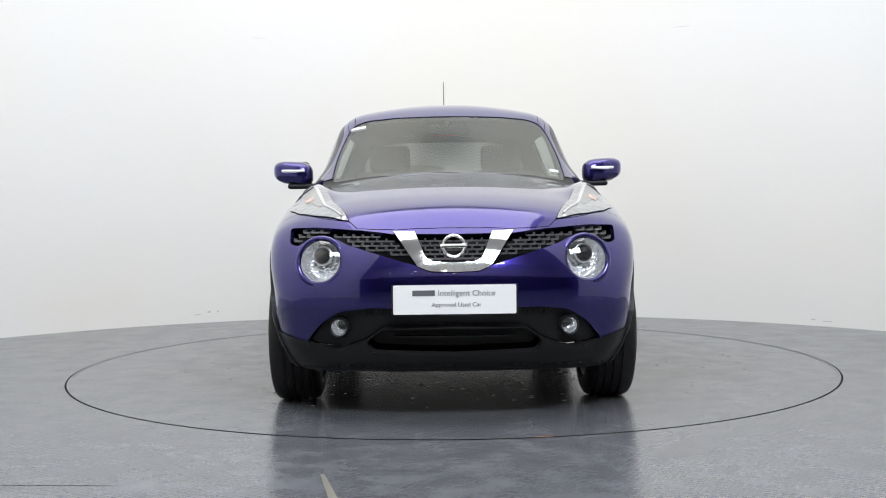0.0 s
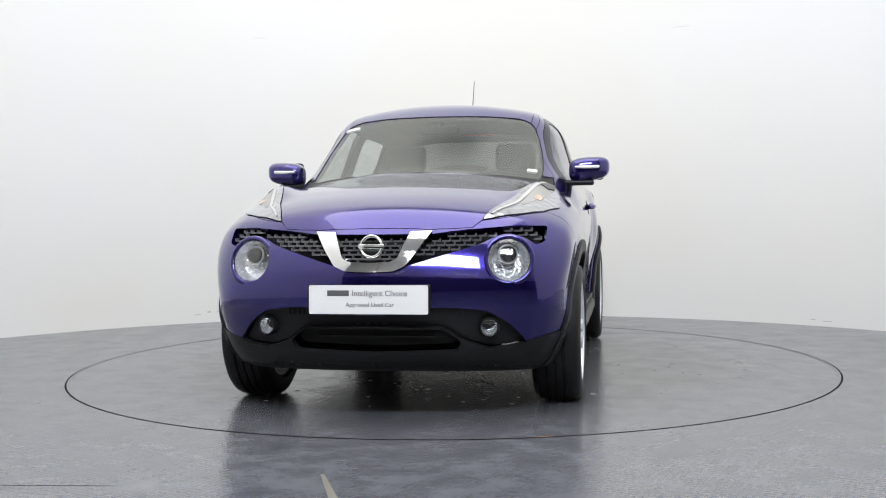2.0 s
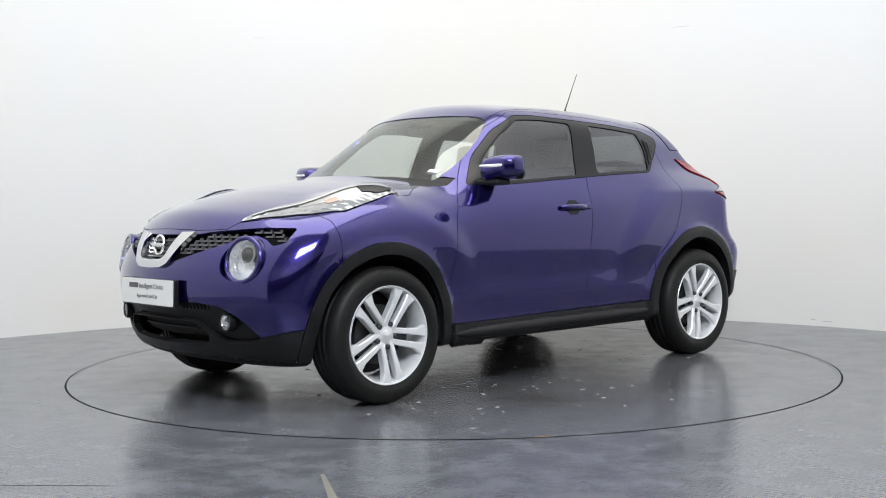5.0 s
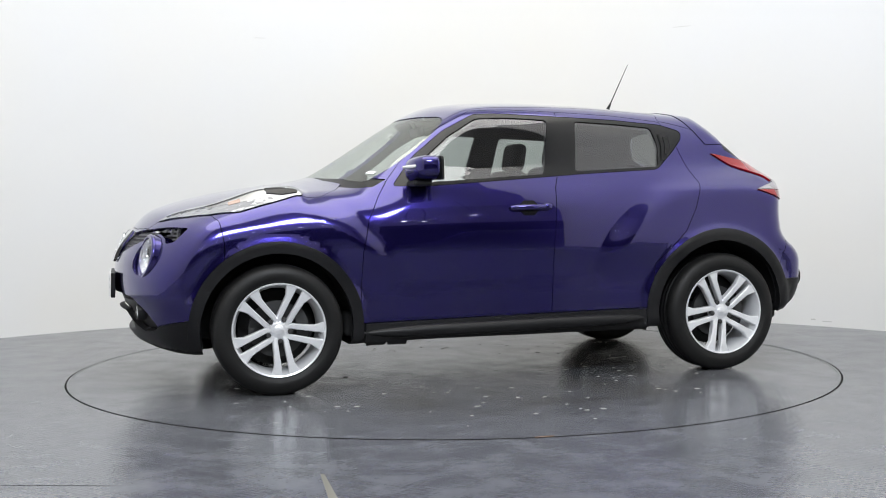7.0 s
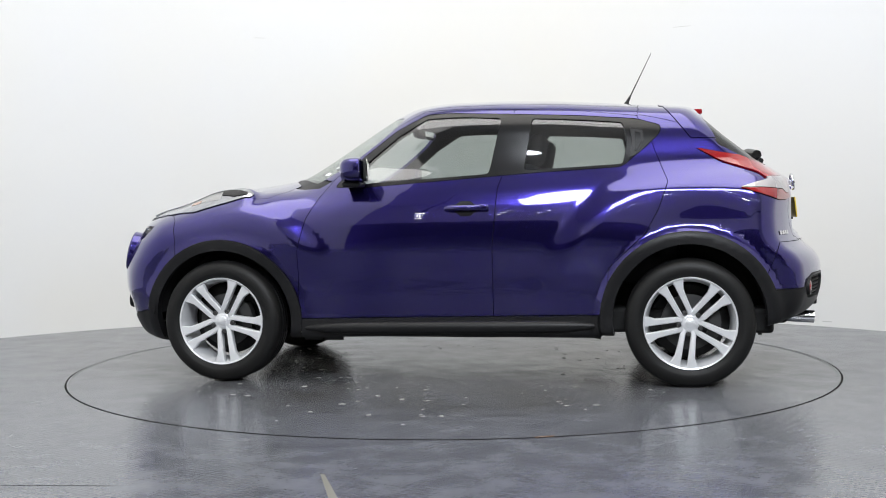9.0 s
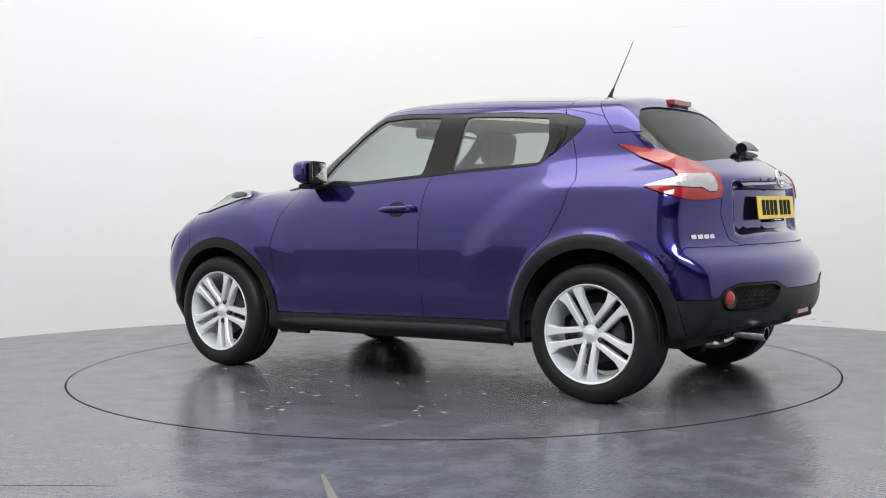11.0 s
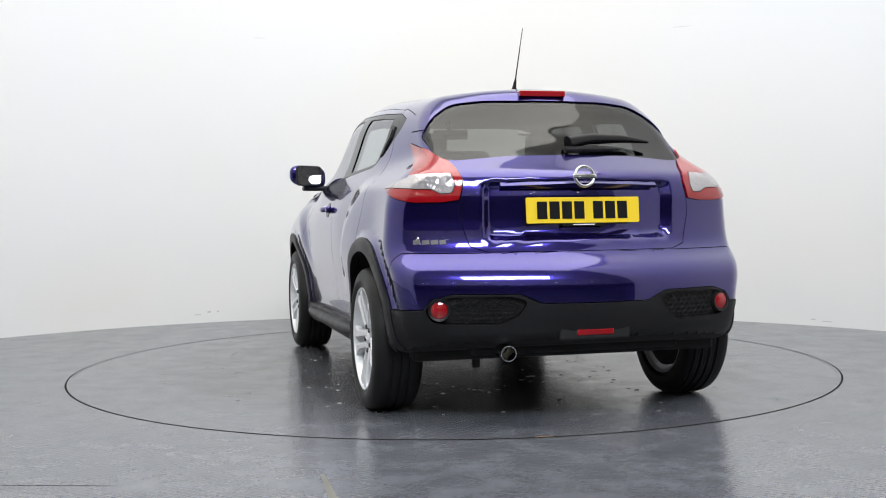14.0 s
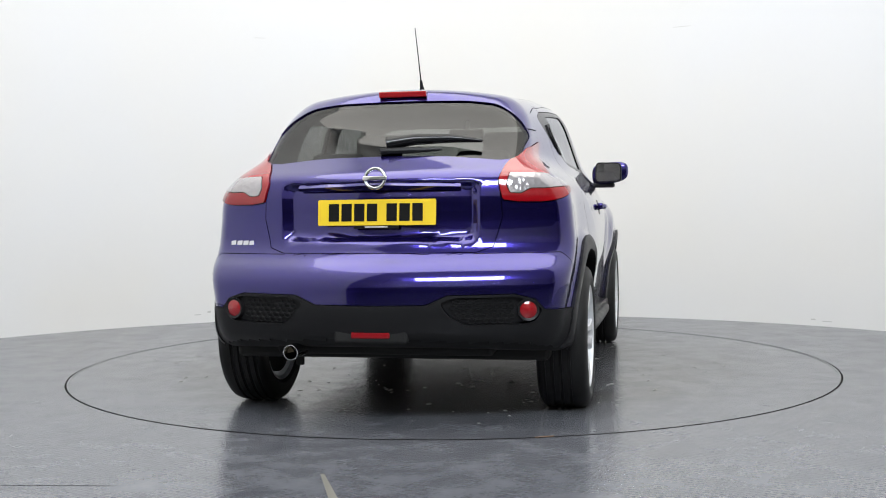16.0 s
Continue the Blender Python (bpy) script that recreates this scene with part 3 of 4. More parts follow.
REAR_BUMPER = [(-1.60, 0.0), (-1.60, 0.45), (-1.66, 0.60), (-1.72, 0.748), (-2.3, 0.748), (-2.3, 0.0)]
SILL = [(0.90, 0.0), (0.90, 0.345), (-0.90, 0.372), (-0.90, 0.0)]
WING = [(0.835, 0.0), (0.825, 0.72), (0.785, 0.89), (0.72, 1.01), (0.66, 1.085), (0.90, 1.2), (2.3, 1.2), (2.3, 0.0)]
ROOF = [(0.6, -0.1), (0.6, 0.53), (-0.2, 0.545), (-1.15, 0.50), (-1.15, -0.1)]

# name, cuts (view, outline); the first that holds a piece of the shell gets it
REGIONS = [
    ("hole", [("side", arch(ARCH_F, 0.388))]), ("hole", [("side", arch(ARCH_R, 0.392))]),
    ("front_arch_trim", [("side", arch(ARCH_F, 0.447))]), ("rear_arch_trim", [("side", arch(ARCH_R, 0.457))]),
    ("front_window", [("side", FRONT_WINDOW)]), ("rear_side_window", [("side", REAR_WINDOW)]), ("window_surround", [("side", SURROUND)]),
    ("windscreen", [("front", WINDSCREEN)]), ("headlamp_hole", [("front", LAMP_RING)]),
    ("daytime_lamp", [("top", POD)]), ("bonnet", [("top", BONNET)]), ("cowl", [("front", COWL)]),
    ("grille_hole", [("front", GRILLE)]), ("intake", [("front", INTAKE)]), ("mouth_hole", [("front", MOUTH)]), ("chin", [("front", CHIN), ("side", [(1.45, 0.0), (1.45, 0.6), (2.4, 0.6), (2.4, 0.0)])]),
    ("backlight", [("rear", BACKLIGHT)]), ("tail_clear", [("rear", LAMP_CLEAR), ("side", LAMP_SIDE)]), ("tail_lamp", [("side", LAMP_SIDE), ("rear", LAMP_REAR)]),
    ("insert", [("rear", INSERT)]), ("valance", [("rear", VALANCE), ("side", [(-1.5, 0.0), (-1.5, 0.62), (-2.4, 0.62), (-2.4, 0.0)])]),
    ("sill", [("side", SILL)]), ("spoiler", [("side", SPOILER)]), ("tailgate", [("rear", TAILGATE)]),
    ("front_door", [("side", FRONT_DOOR)]), ("rear_door", [("side", REAR_DOOR)]), ("front_bumper", [("side", FRONT_BUMPER)]), ("rear_bumper", [("side", REAR_BUMPER)]),
    ("front_wing", [("side", WING)]), ("roof_panel", [("top", ROOF)])]
CENTRE_OK = {"front_bumper", "rear_bumper", "chin", "valance", "spoiler"}


def build_shell():
    """The shell of one half, cut; gives the bmesh, its faces by region."""
    pts, quads = net(0.028)
    me = bpy.data.meshes.new("shell")
    me.from_pydata(pts.tolist(), [], quads.tolist())
    bm = bmesh.new()
    bm.from_mesh(me)
    bpy.data.meshes.remove(me)
    bmesh.ops.bisect_plane(bm, geom=bm.verts[:] + bm.edges[:] + bm.faces[:], dist=0.0005, plane_co=(0, 0, 0), plane_no=(0, -1, 0), clear_outer=True)
    for v in bm.verts:
        if abs(v.co.y) < 0.001:
            v.co.y = 0
    for name, cuts in REGIONS:
        for view, outline in cuts:
            cut(bm, view, outline)
    bm.normal_update()
    faces = list(bm.faces)
    cen = np.array([f.calc_center_median() for f in faces])
    nor = slope(cen)
    own = np.full(len(faces), -1)
    for k, (name, cuts) in enumerate(REGIONS):
        hit = own < 0
        for view, outline in cuts:
            a, b = AXES[view]
            ok = VIEWS[view](cen, nor)
            if name in CENTRE_OK and view == "side":
                ok = np.ones(len(cen), bool)
            hit &= ok & inside_outline(cen[:, [a, b]], outline)
        if name == "headlamp_hole":
            hit &= cen[:, 0] > 1.5
        if name in ("bonnet", "daytime_lamp"):
            hit &= cen[:, 0] > 0.6
        own[hit] = k
    groups = {}
    for f, k, n, c in zip(faces, own, nor, cen):
        name = REGIONS[k][0] if k >= 0 else "body_side"
        if n[2] < -0.75 and name != "hole":
            name = "underbody"
        groups.setdefault(name, []).append(f)
    return bm, groups


def panel(name, faces, mat, parent, label="", side=0, off=0.0, flange=0.022, gap=0.0018, invert=False):
    """A body panel from pieces of the shell; side: 1 left, -1 right, 0 both halves joined; its rim is folded inwards."""
    verts = list({v for f in faces for v in f.verts})
    at = {v: i for i, v in enumerate(verts)}
    co = np.array([v.co for v in verts])
    no = slope(co)
    held = set(faces)
    rim = [e for e in {e for f in faces for e in f.edges} if sum(f in held for f in e.link_faces) == 1 and not (side == 0 and all(abs(v.co.y) < 1e-5 for v in e.verts))]
    move = np.zeros_like(co)
    count = np.zeros(len(co))
    if gap:
        for e in rim:
            f = next(f for f in e.link_faces if f in held)
            a, b = (at[v] for v in e.verts)
            d = np.cross(no[a], co[b] - co[a])
            d = d / max(np.linalg.norm(d), 1e-9)
            if np.dot(d, np.array(f.calc_center_median()) - co[a]) < 0:
                d = -d
            for i in (a, b):
                move[i] += d
                count[i] += 1
        k = count > 0
        move[k] *= (gap / np.maximum(np.linalg.norm(move[k], axis=1), 1e-6))[:, None]
        if side == 0:
            move[np.abs(co[:, 1]) < 1e-5, 1] = 0
    out = co + move + no * off
    vs, fs, ns = [], [], []
    for sg in ((1, -1) if side == 0 else (side,)):
        base = len(vs)
        s = np.array([1, sg, 1])
        vs += (out * s).tolist()
        for f in faces:
            ids = [base + at[v] for v in f.verts]
            nn = [(no[at[v]] * s * (-1 if invert else 1)).tolist() for v in f.verts]
            if (sg < 0) != invert:
                ids, nn = ids[::-1], nn[::-1]
            fs.append(ids)
            ns += nn
        if flange:
            inner = {}
            for e in rim:
                for v in e.verts:
                    if v not in inner:
                        inner[v] = len(vs)
                        vs.append(((out[at[v]] - no[at[v]] * flange) * s).tolist())
            for e in rim:
                f = next(f for f in e.link_faces if f in held)
                lp = next(l for l in e.link_loops if l.face is f)
                a, b = lp.vert, lp.link_loop_next.vert
                ids = [base + at[b], base + at[a], inner[a], inner[b]]
                if sg < 0:
                    ids = ids[::-1]
                p = [np.array(vs[i]) for i in ids]
                n = np.cross(p[1] - p[0], p[3] - p[0])
                n = n / max(np.linalg.norm(n), 1e-9)
                fs.append(ids)
                ns += [n.tolist()] * 4
    me = bpy.data.meshes.new(name)
    me.from_pydata(vs, [], fs)
    me.shade_smooth()
    me.normals_split_custom_set(ns)
    me.materials.append(mat)
    ob = new(name, me)
    if parent:
        ob.parent = parent
    return tagged(ob, label)


car = tagged(new("car"), "blue-violet metallic compact crossover car with black wheel-arch trim, on the turntable", "car")
shell, groups = build_shell()


def build_body():
    g = lambda *names: [f for n in names for f in groups.get(n, [])]
    panel("bonnet", g("bonnet"), PAINT, car)
    panel("roof_panel", g("roof_panel"), PAINT, car)
    panel("windscreen", g("windscreen"), GLASS, car, "clear raked windscreen", off=-0.004, flange=0, gap=0)
    # black sheets paint the shade inside the grille and intake openings
    panel("grille_backing", g("grille_hole"), DARK, car, "black void behind the grille", off=-0.06, flange=0, gap=0)
    panel("intake_backing", g("mouth_hole"), DARK, car, "black void behind the lower intake", off=-0.07, flange=0, gap=0)
    panel("cowl", g("cowl"), BLACK, car, "black plastic cowl", off=-0.004)
    panel("front_bumper", g("front_bumper"), PAINT, car)
    panel("lower_intake", g("intake"), BLACK, car, "black lower bumper intake", off=-0.03, flange=0)
    panel("chin_spoiler", g("chin"), BLACK, car, "grained black plastic front skirt", off=0.004, flange=0.03)
    panel("rear_bumper", g("rear_bumper"), PAINT, car)
    panel("rear_skirt", g("valance"), BLACK, car, "grained black plastic rear skirt", off=0.004, flange=0.03)
    gate = panel("tailgate", g("tailgate"), PAINT, car)
    panel("rear_window", g("backlight"), REAR_TINT, gate, "dark tinted rear window", off=-0.004, flange=0, gap=0)
    panel("roof_spoiler", g("spoiler"), PAINT, car, off=0.003)
    panel("underbody", g("underbody"), DARK, car, "dark underbody", flange=0)
    for s in (1, -1):
        panel("front_wing", g("front_wing"), PAINT, car, side=s)
        panel("body_side", g("body_side"), PAINT, car, side=s)
        panel("wheel_arch_trim", g("front_arch_trim"), BLACK, car, "grained black wheel-arch trim", side=s, off=0.010, flange=0.05)
        panel("wheel_arch_trim", g("rear_arch_trim"), BLACK, car, "grained black wheel-arch trim", side=s, off=0.010, flange=0.05)
        panel("side_sill", g("sill"), BLACK, car, "black plastic side sill", side=s, off=0.026, flange=0.03)
        door = panel("front_door", g("front_door"), PAINT, car, side=s)
        panel("window_pane", g("front_window"), TINTED, door, "lightly tinted window", side=s, off=-0.006, flange=0, gap=0)
        rear = panel("rear_door", g("rear_door"), PAINT, car, side=s)
        panel("window_pane", g("rear_side_window"), TINTED, rear, "tinted window", side=s, off=-0.006, flange=0, gap=0)
        panel("window_frame", g("window_surround"), GLOSS_BLACK, car, "black window frame", side=s, off=-0.001, flange=0.012)
        panel("daytime_lamp", g("daytime_lamp"), DRL, car, "clear daytime lamp on top of the wing", side=s, off=0.006)
        lamp = panel("tail_lamp", g("tail_lamp"), RED, car, "red and clear boomerang tail lamp", side=s, off=0.008)
        panel("clear_lens", g("tail_clear"), PALE, lamp, "clear ribbed lens", side=s, off=0.010)
        panel("vent_insert", g("insert"), BLACK, car, "black mesh insert", side=s, off=-0.015, flange=0)
    lining = [f for n, fs in groups.items() if n not in ("hole", "tail_clear", "windscreen", "front_window", "rear_side_window", "backlight", "underbody", "grille_hole", "headlamp_hole", "mouth_hole", "bonnet", "front_bumper", "chin", "intake") for f in fs]
    panel("cabin_lining", [f for f in lining if f.calc_center_median().x < 1.0], CABIN, car, "dark cabin lining", off=-0.026, flange=0, gap=0, invert=True)


build_body()


# ---- fitted parts of the car ----
def on_body(view, uv, off=0.0):
    """Places on the body under the points of a view, and the slopes there."""
    uv = np.array(uv, float)
    z = np.zeros(len(uv))
    if view == "front":
        s, w = np.stack([z + 2.6, uv[:, 0], uv[:, 1]], 1), (-1, 0, 0)
    elif view == "rear":
        s, w = np.stack([z - 2.6, uv[:, 0], uv[:, 1]], 1), (1, 0, 0)
    elif view == "left":
        s, w = np.stack([uv[:, 0], z + 1.3, uv[:, 1]], 1), (0, -1, 0)
    elif view == "right":
        s, w = np.stack([uv[:, 0], z - 1.3, uv[:, 1]], 1), (0, 1, 0)
    else:
        s, w = np.stack([uv[:, 0], uv[:, 1], z + 1.9], 1), (0, 0, -1)
    p = meet(s, np.tile(w, (len(uv), 1)))
    n = slope(p)
    return p + n * off, n


def strip(bm, view, one, two, thick, off=0.0, along=24, across=4):
    """A trim strip that lies on the body between two lines of a view."""
    def even(line):
        p = np.array(line, float)
        d = np.r_[0, np.cumsum(np.linalg.norm(np.diff(p, axis=0), axis=1))]
        t = np.linspace(0, d[-1], along)
        return np.stack([np.interp(t, d, p[:, k]) for k in (0, 1)], 1)
    a, b = even(one), even(two)
    low, high = [], []
    for k in range(across + 1):
        q = a + (b - a) * k / across
        p, n = on_body(view, q, off)
        low.append([bm.verts.new(v) for v in p - n * 0.01])
        high.append([bm.verts.new(v) for v in p + n * thick])
    for k in range(across):
        for i in range(along - 1):
            bm.faces.new((high[k][i], high[k + 1][i], high[k + 1][i + 1], high[k][i + 1]))
    edge = [(0, i) for i in range(along)] + [(k, along - 1) for k in range(1, across + 1)] + [(across, i) for i in range(along - 2, -1, -1)] + [(k, 0) for k in range(across - 1, 0, -1)]
    for (k, i), (m, j) in zip(edge, edge[1:] + edge[:1]):
        bm.faces.new((low[k][i], high[k][i], high[m][j], low[m][j]))
    bmesh.ops.recalc_face_normals(bm, faces=bm.faces[:])


def wheel_meshes():
    """Meshes of one wheel about the z axis, its face towards +z."""
    made = []
    bm = bmesh.new()
    prof = [(0.232, 0.096), (0.240, 0.106), (0.248, 0.112), (0.264, 0.116), (0.268, 0.118), (0.290, 0.116), (0.310, 0.110), (0.324, 0.098), (0.331, 0.080)]
    for h in (0.066, 0.028, -0.010, -0.048):
        prof += [(0.334, h), (0.334, h - 0.020), (0.326, h - 0.022), (0.326, h - 0.030)]
    prof += [(0.331, -0.085), (0.322, -0.100), (0.30, -0.112), (0.25, -0.112), (0.232, -0.098)]
    lathe(bm, prof, 96)
    bmesh.ops.recalc_face_normals(bm, faces=bm.faces[:])
    made.append(("tyre", bm, RUBBER, "black road tyre"))
    bm = bmesh.new()
    lathe(bm, [(0.241, 0.106), (0.238, 0.111), (0.231, 0.108), (0.225, 0.088), (0.215, 0.060), (0.208, -0.02), (0.216, -0.09), (0.232, -0.104), (0.240, -0.09), (0.23, 0.0)], 72)
    bmesh.ops.recalc_face_normals(bm, faces=bm.faces[:])
    made.append(("rim", bm, ALLOY, "silver alloy rim"))
    for k in range(10):
        bm = bmesh.new()
        pair, s = k // 2, (1 if k % 2 else -1)
        a = radians(90 + 72 * pair)
        rows = []
        for r, off, half, top, deep in ((0.028, 0.019, 0.014, 0.080, 0.03), (0.062, 0.0275, 0.0140, 0.087, 0.04), (0.12, 0.0305, 0.0150, 0.096, 0.04), (0.175, 0.034, 0.0175, 0.102, 0.035), (0.207, 0.042, 0.0255, 0.104, 0.028), (0.233, 0.051, 0.036, 0.104, 0.024)):
            row = []
            for u, h in ((-half, top - deep), (-half, top - 0.006), (-half + 0.005, top), (half - 0.005, top), (half, top - 0.006), (half, top - deep)):
                x, y = r, s * off + u
                row.append(bm.verts.new((x * math.cos(a) - y * math.sin(a), x * math.sin(a) + y * math.cos(a), h)))
            rows.append(row)
        for p, q in zip(rows, rows[1:]):
            for i in range(6):
                bm.faces.new((p[i], p[(i + 1) % 6], q[(i + 1) % 6], q[i]))
        bm.faces.new(rows[0]), bm.faces.new(rows[-1])
        bmesh.ops.recalc_face_normals(bm, faces=bm.faces[:])
        made.append(("spoke", bm, ALLOY, ""))
    bm = bmesh.new()
    lathe(bm, [(0.0005, 0.084), (0.034, 0.084), (0.046, 0.080), (0.056, 0.070), (0.060, 0.03), (0.0005, 0.03)], 40)
    bmesh.ops.recalc_face_normals(bm, faces=bm.faces[:])
    made.append(("hub", bm, ALLOY, "silver hub"))
    bm = bmesh.new()
    lathe(bm, [(0.0005, 0.091), (0.020, 0.090), (0.027, 0.086), (0.027, 0.08), (0.0005, 0.08)], 32)
    box(bm, -0.022, 0.022, -0.004, 0.004, 0.089, 0.093)
    made.append(("hub_cap", bm, ALLOY, "silver hub cap with a plain round emblem"))
    for k in range(5):
        bm = bmesh.new()
        a = radians(90 + 72 * k)
        c = Matrix.Translation((0.058 * math.cos(a), 0.058 * math.sin(a), 0))
        lathe(bm, [(0.0005, 0.091), (0.009, 0.091), (0.0125, 0.087), (0.0125, 0.06), (0.0005, 0.06)], 12)
        bmesh.ops.transform(bm, matrix=c, verts=bm.verts[:])
        bmesh.ops.recalc_face_normals(bm, faces=bm.faces[:])
        made.append(("wheel_nut", bm, DISC, ""))
    bm = bmesh.new()
    lathe(bm, [(0.0005, 0.02), (0.145, 0.02), (0.145, -0.005), (0.0005, -0.005)], 48)
    made.append(("brake_disc", bm, DISC, "grey steel brake disc"))
    bm = bmesh.new()
    prism(bm, [(r * math.cos(radians(t)), r * math.sin(radians(t))) for r, ts in ((0.16, range(150, 211, 10)), (0.10, range(210, 149, -10))) for t in ts], -0.02, 0.045)
    bmesh.ops.recalc_face_normals(bm, faces=bm.faces[:])
    made.append(("brake_caliper", bm, DISC, "grey brake caliper"))
    bm = bmesh.new()
    lathe(bm, [(0.0005, -0.06), (0.195, -0.06), (0.195, -0.08), (0.0005, -0.08)], 32)
    made.append(("brake_shield", bm, DARK, ""))
    out = []
    for name, bm, mat, label in made:
        me = bpy.data.meshes.new(name)
        bm.to_mesh(me)
        bm.free()
        me.shade_smooth()
        me.set_sharp_from_angle(angle=radians(35))
        me.materials.append(mat)
        out.append((name, me, label))
    return out


def build_wheels():
    meshes = wheel_meshes()
    for x, s, turn in ((1.265, 1, 8), (1.265, -1, 30), (-1.265, 1, -9), (-1.265, -1, 50)):
        w = new("wheel")
        w.parent = car
        w.matrix_local = pose(x, s * 0.757, 0.334, -90 * s, 0, 0) @ pose(0, 0, 0, 0, 0, turn)
        tagged(w, "silver five twin-spoke alloy wheel with a black tyre")
        for name, me, label in meshes:
            ob = new(name, me)
            ob.parent = w
            tagged(ob, label)
    for c in (ARCH_F, ARCH_R):
        for s in (1, -1):
            bm = bmesh.new()
            lathe(bm, [(0.405, 0.33), (0.405, 0.0), (0.0005, 0.0)], 48, close=False)
            bmesh.ops.transform(bm, matrix=pose(c[0], s * 0.50, c[1], -90 * s, 0, 0), verts=bm.verts[:])
            bmesh.ops.bisect_plane(bm, geom=bm.verts[:] + bm.edges[:] + bm.faces[:], plane_co=(0, 0, 0.37), plane_no=(0, 0, -1), clear_outer=True)
            part("wheel_well", bm, DARK, car, "black wheel-well liner", smooth=True)
    bm = bmesh.new()
    box(bm, -1.70, 0.90, -0.72, 0.72, 0.27, 0.40, 0.02)
    box(bm, 0.85, 1.72, -0.49, 0.49, 0.26, 0.84, 0.03)
    box(bm, -1.80, -0.8, -0.49, 0.49, 0.30, 0.55, 0.02)
    part("floor_pan", bm, DARK, car, "dark floor pan and engine bay")
    for x in (1.265, -1.265):
        bm = bmesh.new()
        tube(bm, [(x, -0.7, 0.33), (x, 0.7, 0.33)], 0.035, 10)
        part("axle", bm, DARK, car)


def build_front():
    for s in (1, -1):
        m = frame_to((1.895, s * 0.585, 0.712), (1, 0.26 * s, 0.24))
        bm = bmesh.new()
        lathe(bm, [(0.094, 0.012), (0.086, -0.015), (0.070, -0.045), (0.030, -0.06), (0.0005, -0.06)], 40, close=False)
        bmesh.ops.transform(bm, matrix=m, verts=bm.verts[:])
        lamp = part("headlamp", bm, BOWL, car, "round headlamp with a chrome bowl", smooth=True)
        bm = bmesh.new()
        lathe(bm, [(0.0005, 0.034), (0.035, 0.032), (0.070, 0.024), (0.095, 0.010)], 40, close=False)
        bmesh.ops.transform(bm, matrix=m, verts=bm.verts[:])
        part("lens", bm, CLEAR, lamp, "clear domed lens", smooth=True)
        bm = bmesh.new()
        bmesh.ops.create_uvsphere(bm, u_segments=24, v_segments=14, radius=0.036)
        bmesh.ops.transform(bm, matrix=m @ pose(0.005 * s, 0.030, -0.026), verts=bm.verts[:])
        part("projector", bm, GLOSS_BLACK, lamp, "dark projector lens", smooth=True)
        bm = bmesh.new()
        tube(bm, [(0.040 * math.cos(t), 0.030 + 0.040 * math.sin(t), -0.022) for t in np.linspace(0, 2 * math.pi, 33)], 0.005, 8, False)
        bmesh.ops.transform(bm, matrix=m, verts=bm.verts[:])
        part("projector_ring", bm, STEEL, lamp, smooth=True)
        bm = bmesh.new()
        n = 64
        tube(bm, [(0.104 * math.cos(2 * math.pi * i / n), 0.104 * math.sin(2 * math.pi * i / n), 0.004) for i in range(n + 1)], 0.013, 12, False)
        bmesh.ops.transform(bm, matrix=m, verts=bm.verts[:])
        part("bezel", bm, PAINT, lamp, "body-coloured ring", smooth=True)
        bm = bmesh.new()
        lathe(bm, [(0.116, 0.008), (0.117, -0.02), (0.113, -0.15)], 48, close=False)
        bmesh.ops.transform(bm, matrix=m, verts=bm.verts[:])
        part("lamp_socket", bm, PAINT, lamp, "body-coloured lamp socket", smooth=True)
        # fog lamp
        m = frame_to((1.942, s * 0.503, 0.425), (1, 0.2 * s, 0))
        bm = bmesh.new()
        lathe(bm, [(0.036, 0.01), (0.034, -0.005), (0.02, -0.03), (0.0005, -0.035)], 28, close=False)
        bmesh.ops.transform(bm, matrix=m, verts=bm.verts[:])
        fog = part("fog_lamp", bm, BOWL, car, "small round front fog lamp", smooth=True)
        bm = bmesh.new()
        lathe(bm, [(0.0005, 0.016), (0.02, 0.014), (0.036, 0.008)], 28, close=False)
        bmesh.ops.transform(bm, matrix=m, verts=bm.verts[:])
        part("lens", bm, CLEAR, fog, smooth=True)
        bm = bmesh.new()
        lathe(bm, [(0.035, 0.012), (0.040, 0.014), (0.046, 0.0), (0.044, -0.03), (0.036, -0.03)], 28)
        bmesh.ops.transform(bm, matrix=m, verts=bm.verts[:])
        part("bezel", bm, BLACK, fog, smooth=True)
        # bright bars and dark shade inside the daytime lamp
        bm = bmesh.new()
        strip(bm, "top", [(1.30, s * 0.668), (1.22, s * 0.69), (1.145, s * 0.722)], [(1.30, s * 0.704), (1.22, s * 0.733), (1.145, s * 0.736)], 0.002, 0.008, 10, 3)
        part("lamp_shade", bm, GLOSS_BLACK, car, "dark shade in the daytime lamp")
        bm = bmesh.new()
        strip(bm, "top", [(1.79, s * 0.495), (1.62, s * 0.58), (1.47, s * 0.615), (1.30, s * 0.66)], [(1.785, s * 0.503), (1.62, s * 0.592), (1.47, s * 0.630), (1.30, s * 0.672)], 0.006, 0.006, 16, 2)
        part("light_guide", bm, CHROME, car, "bright daytime light guide")
        bm = bmesh.new()
        strip(bm, "top", [(1.60, s * 0.602), (1.43, s * 0.64), (1.305, s * 0.672)], [(1.60, s * 0.622), (1.43, s * 0.70), (1.305, s * 0.728)], 0.001, 0.006, 14, 3)
        part("inner_reflector", bm, STEEL, car, "grey reflector in the daytime lamp", smooth=True)
        bm = bmesh.new()
        strip(bm, "top", [(1.49, s * 0.655), (1.43, s * 0.67)], [(1.49, s * 0.69), (1.43, s * 0.70)], 0.002, 0.006, 6, 3)
        part("indicator", bm, AMBER, car, "amber indicator bulb cover")
    # grille fins
    fin = bmesh.new()
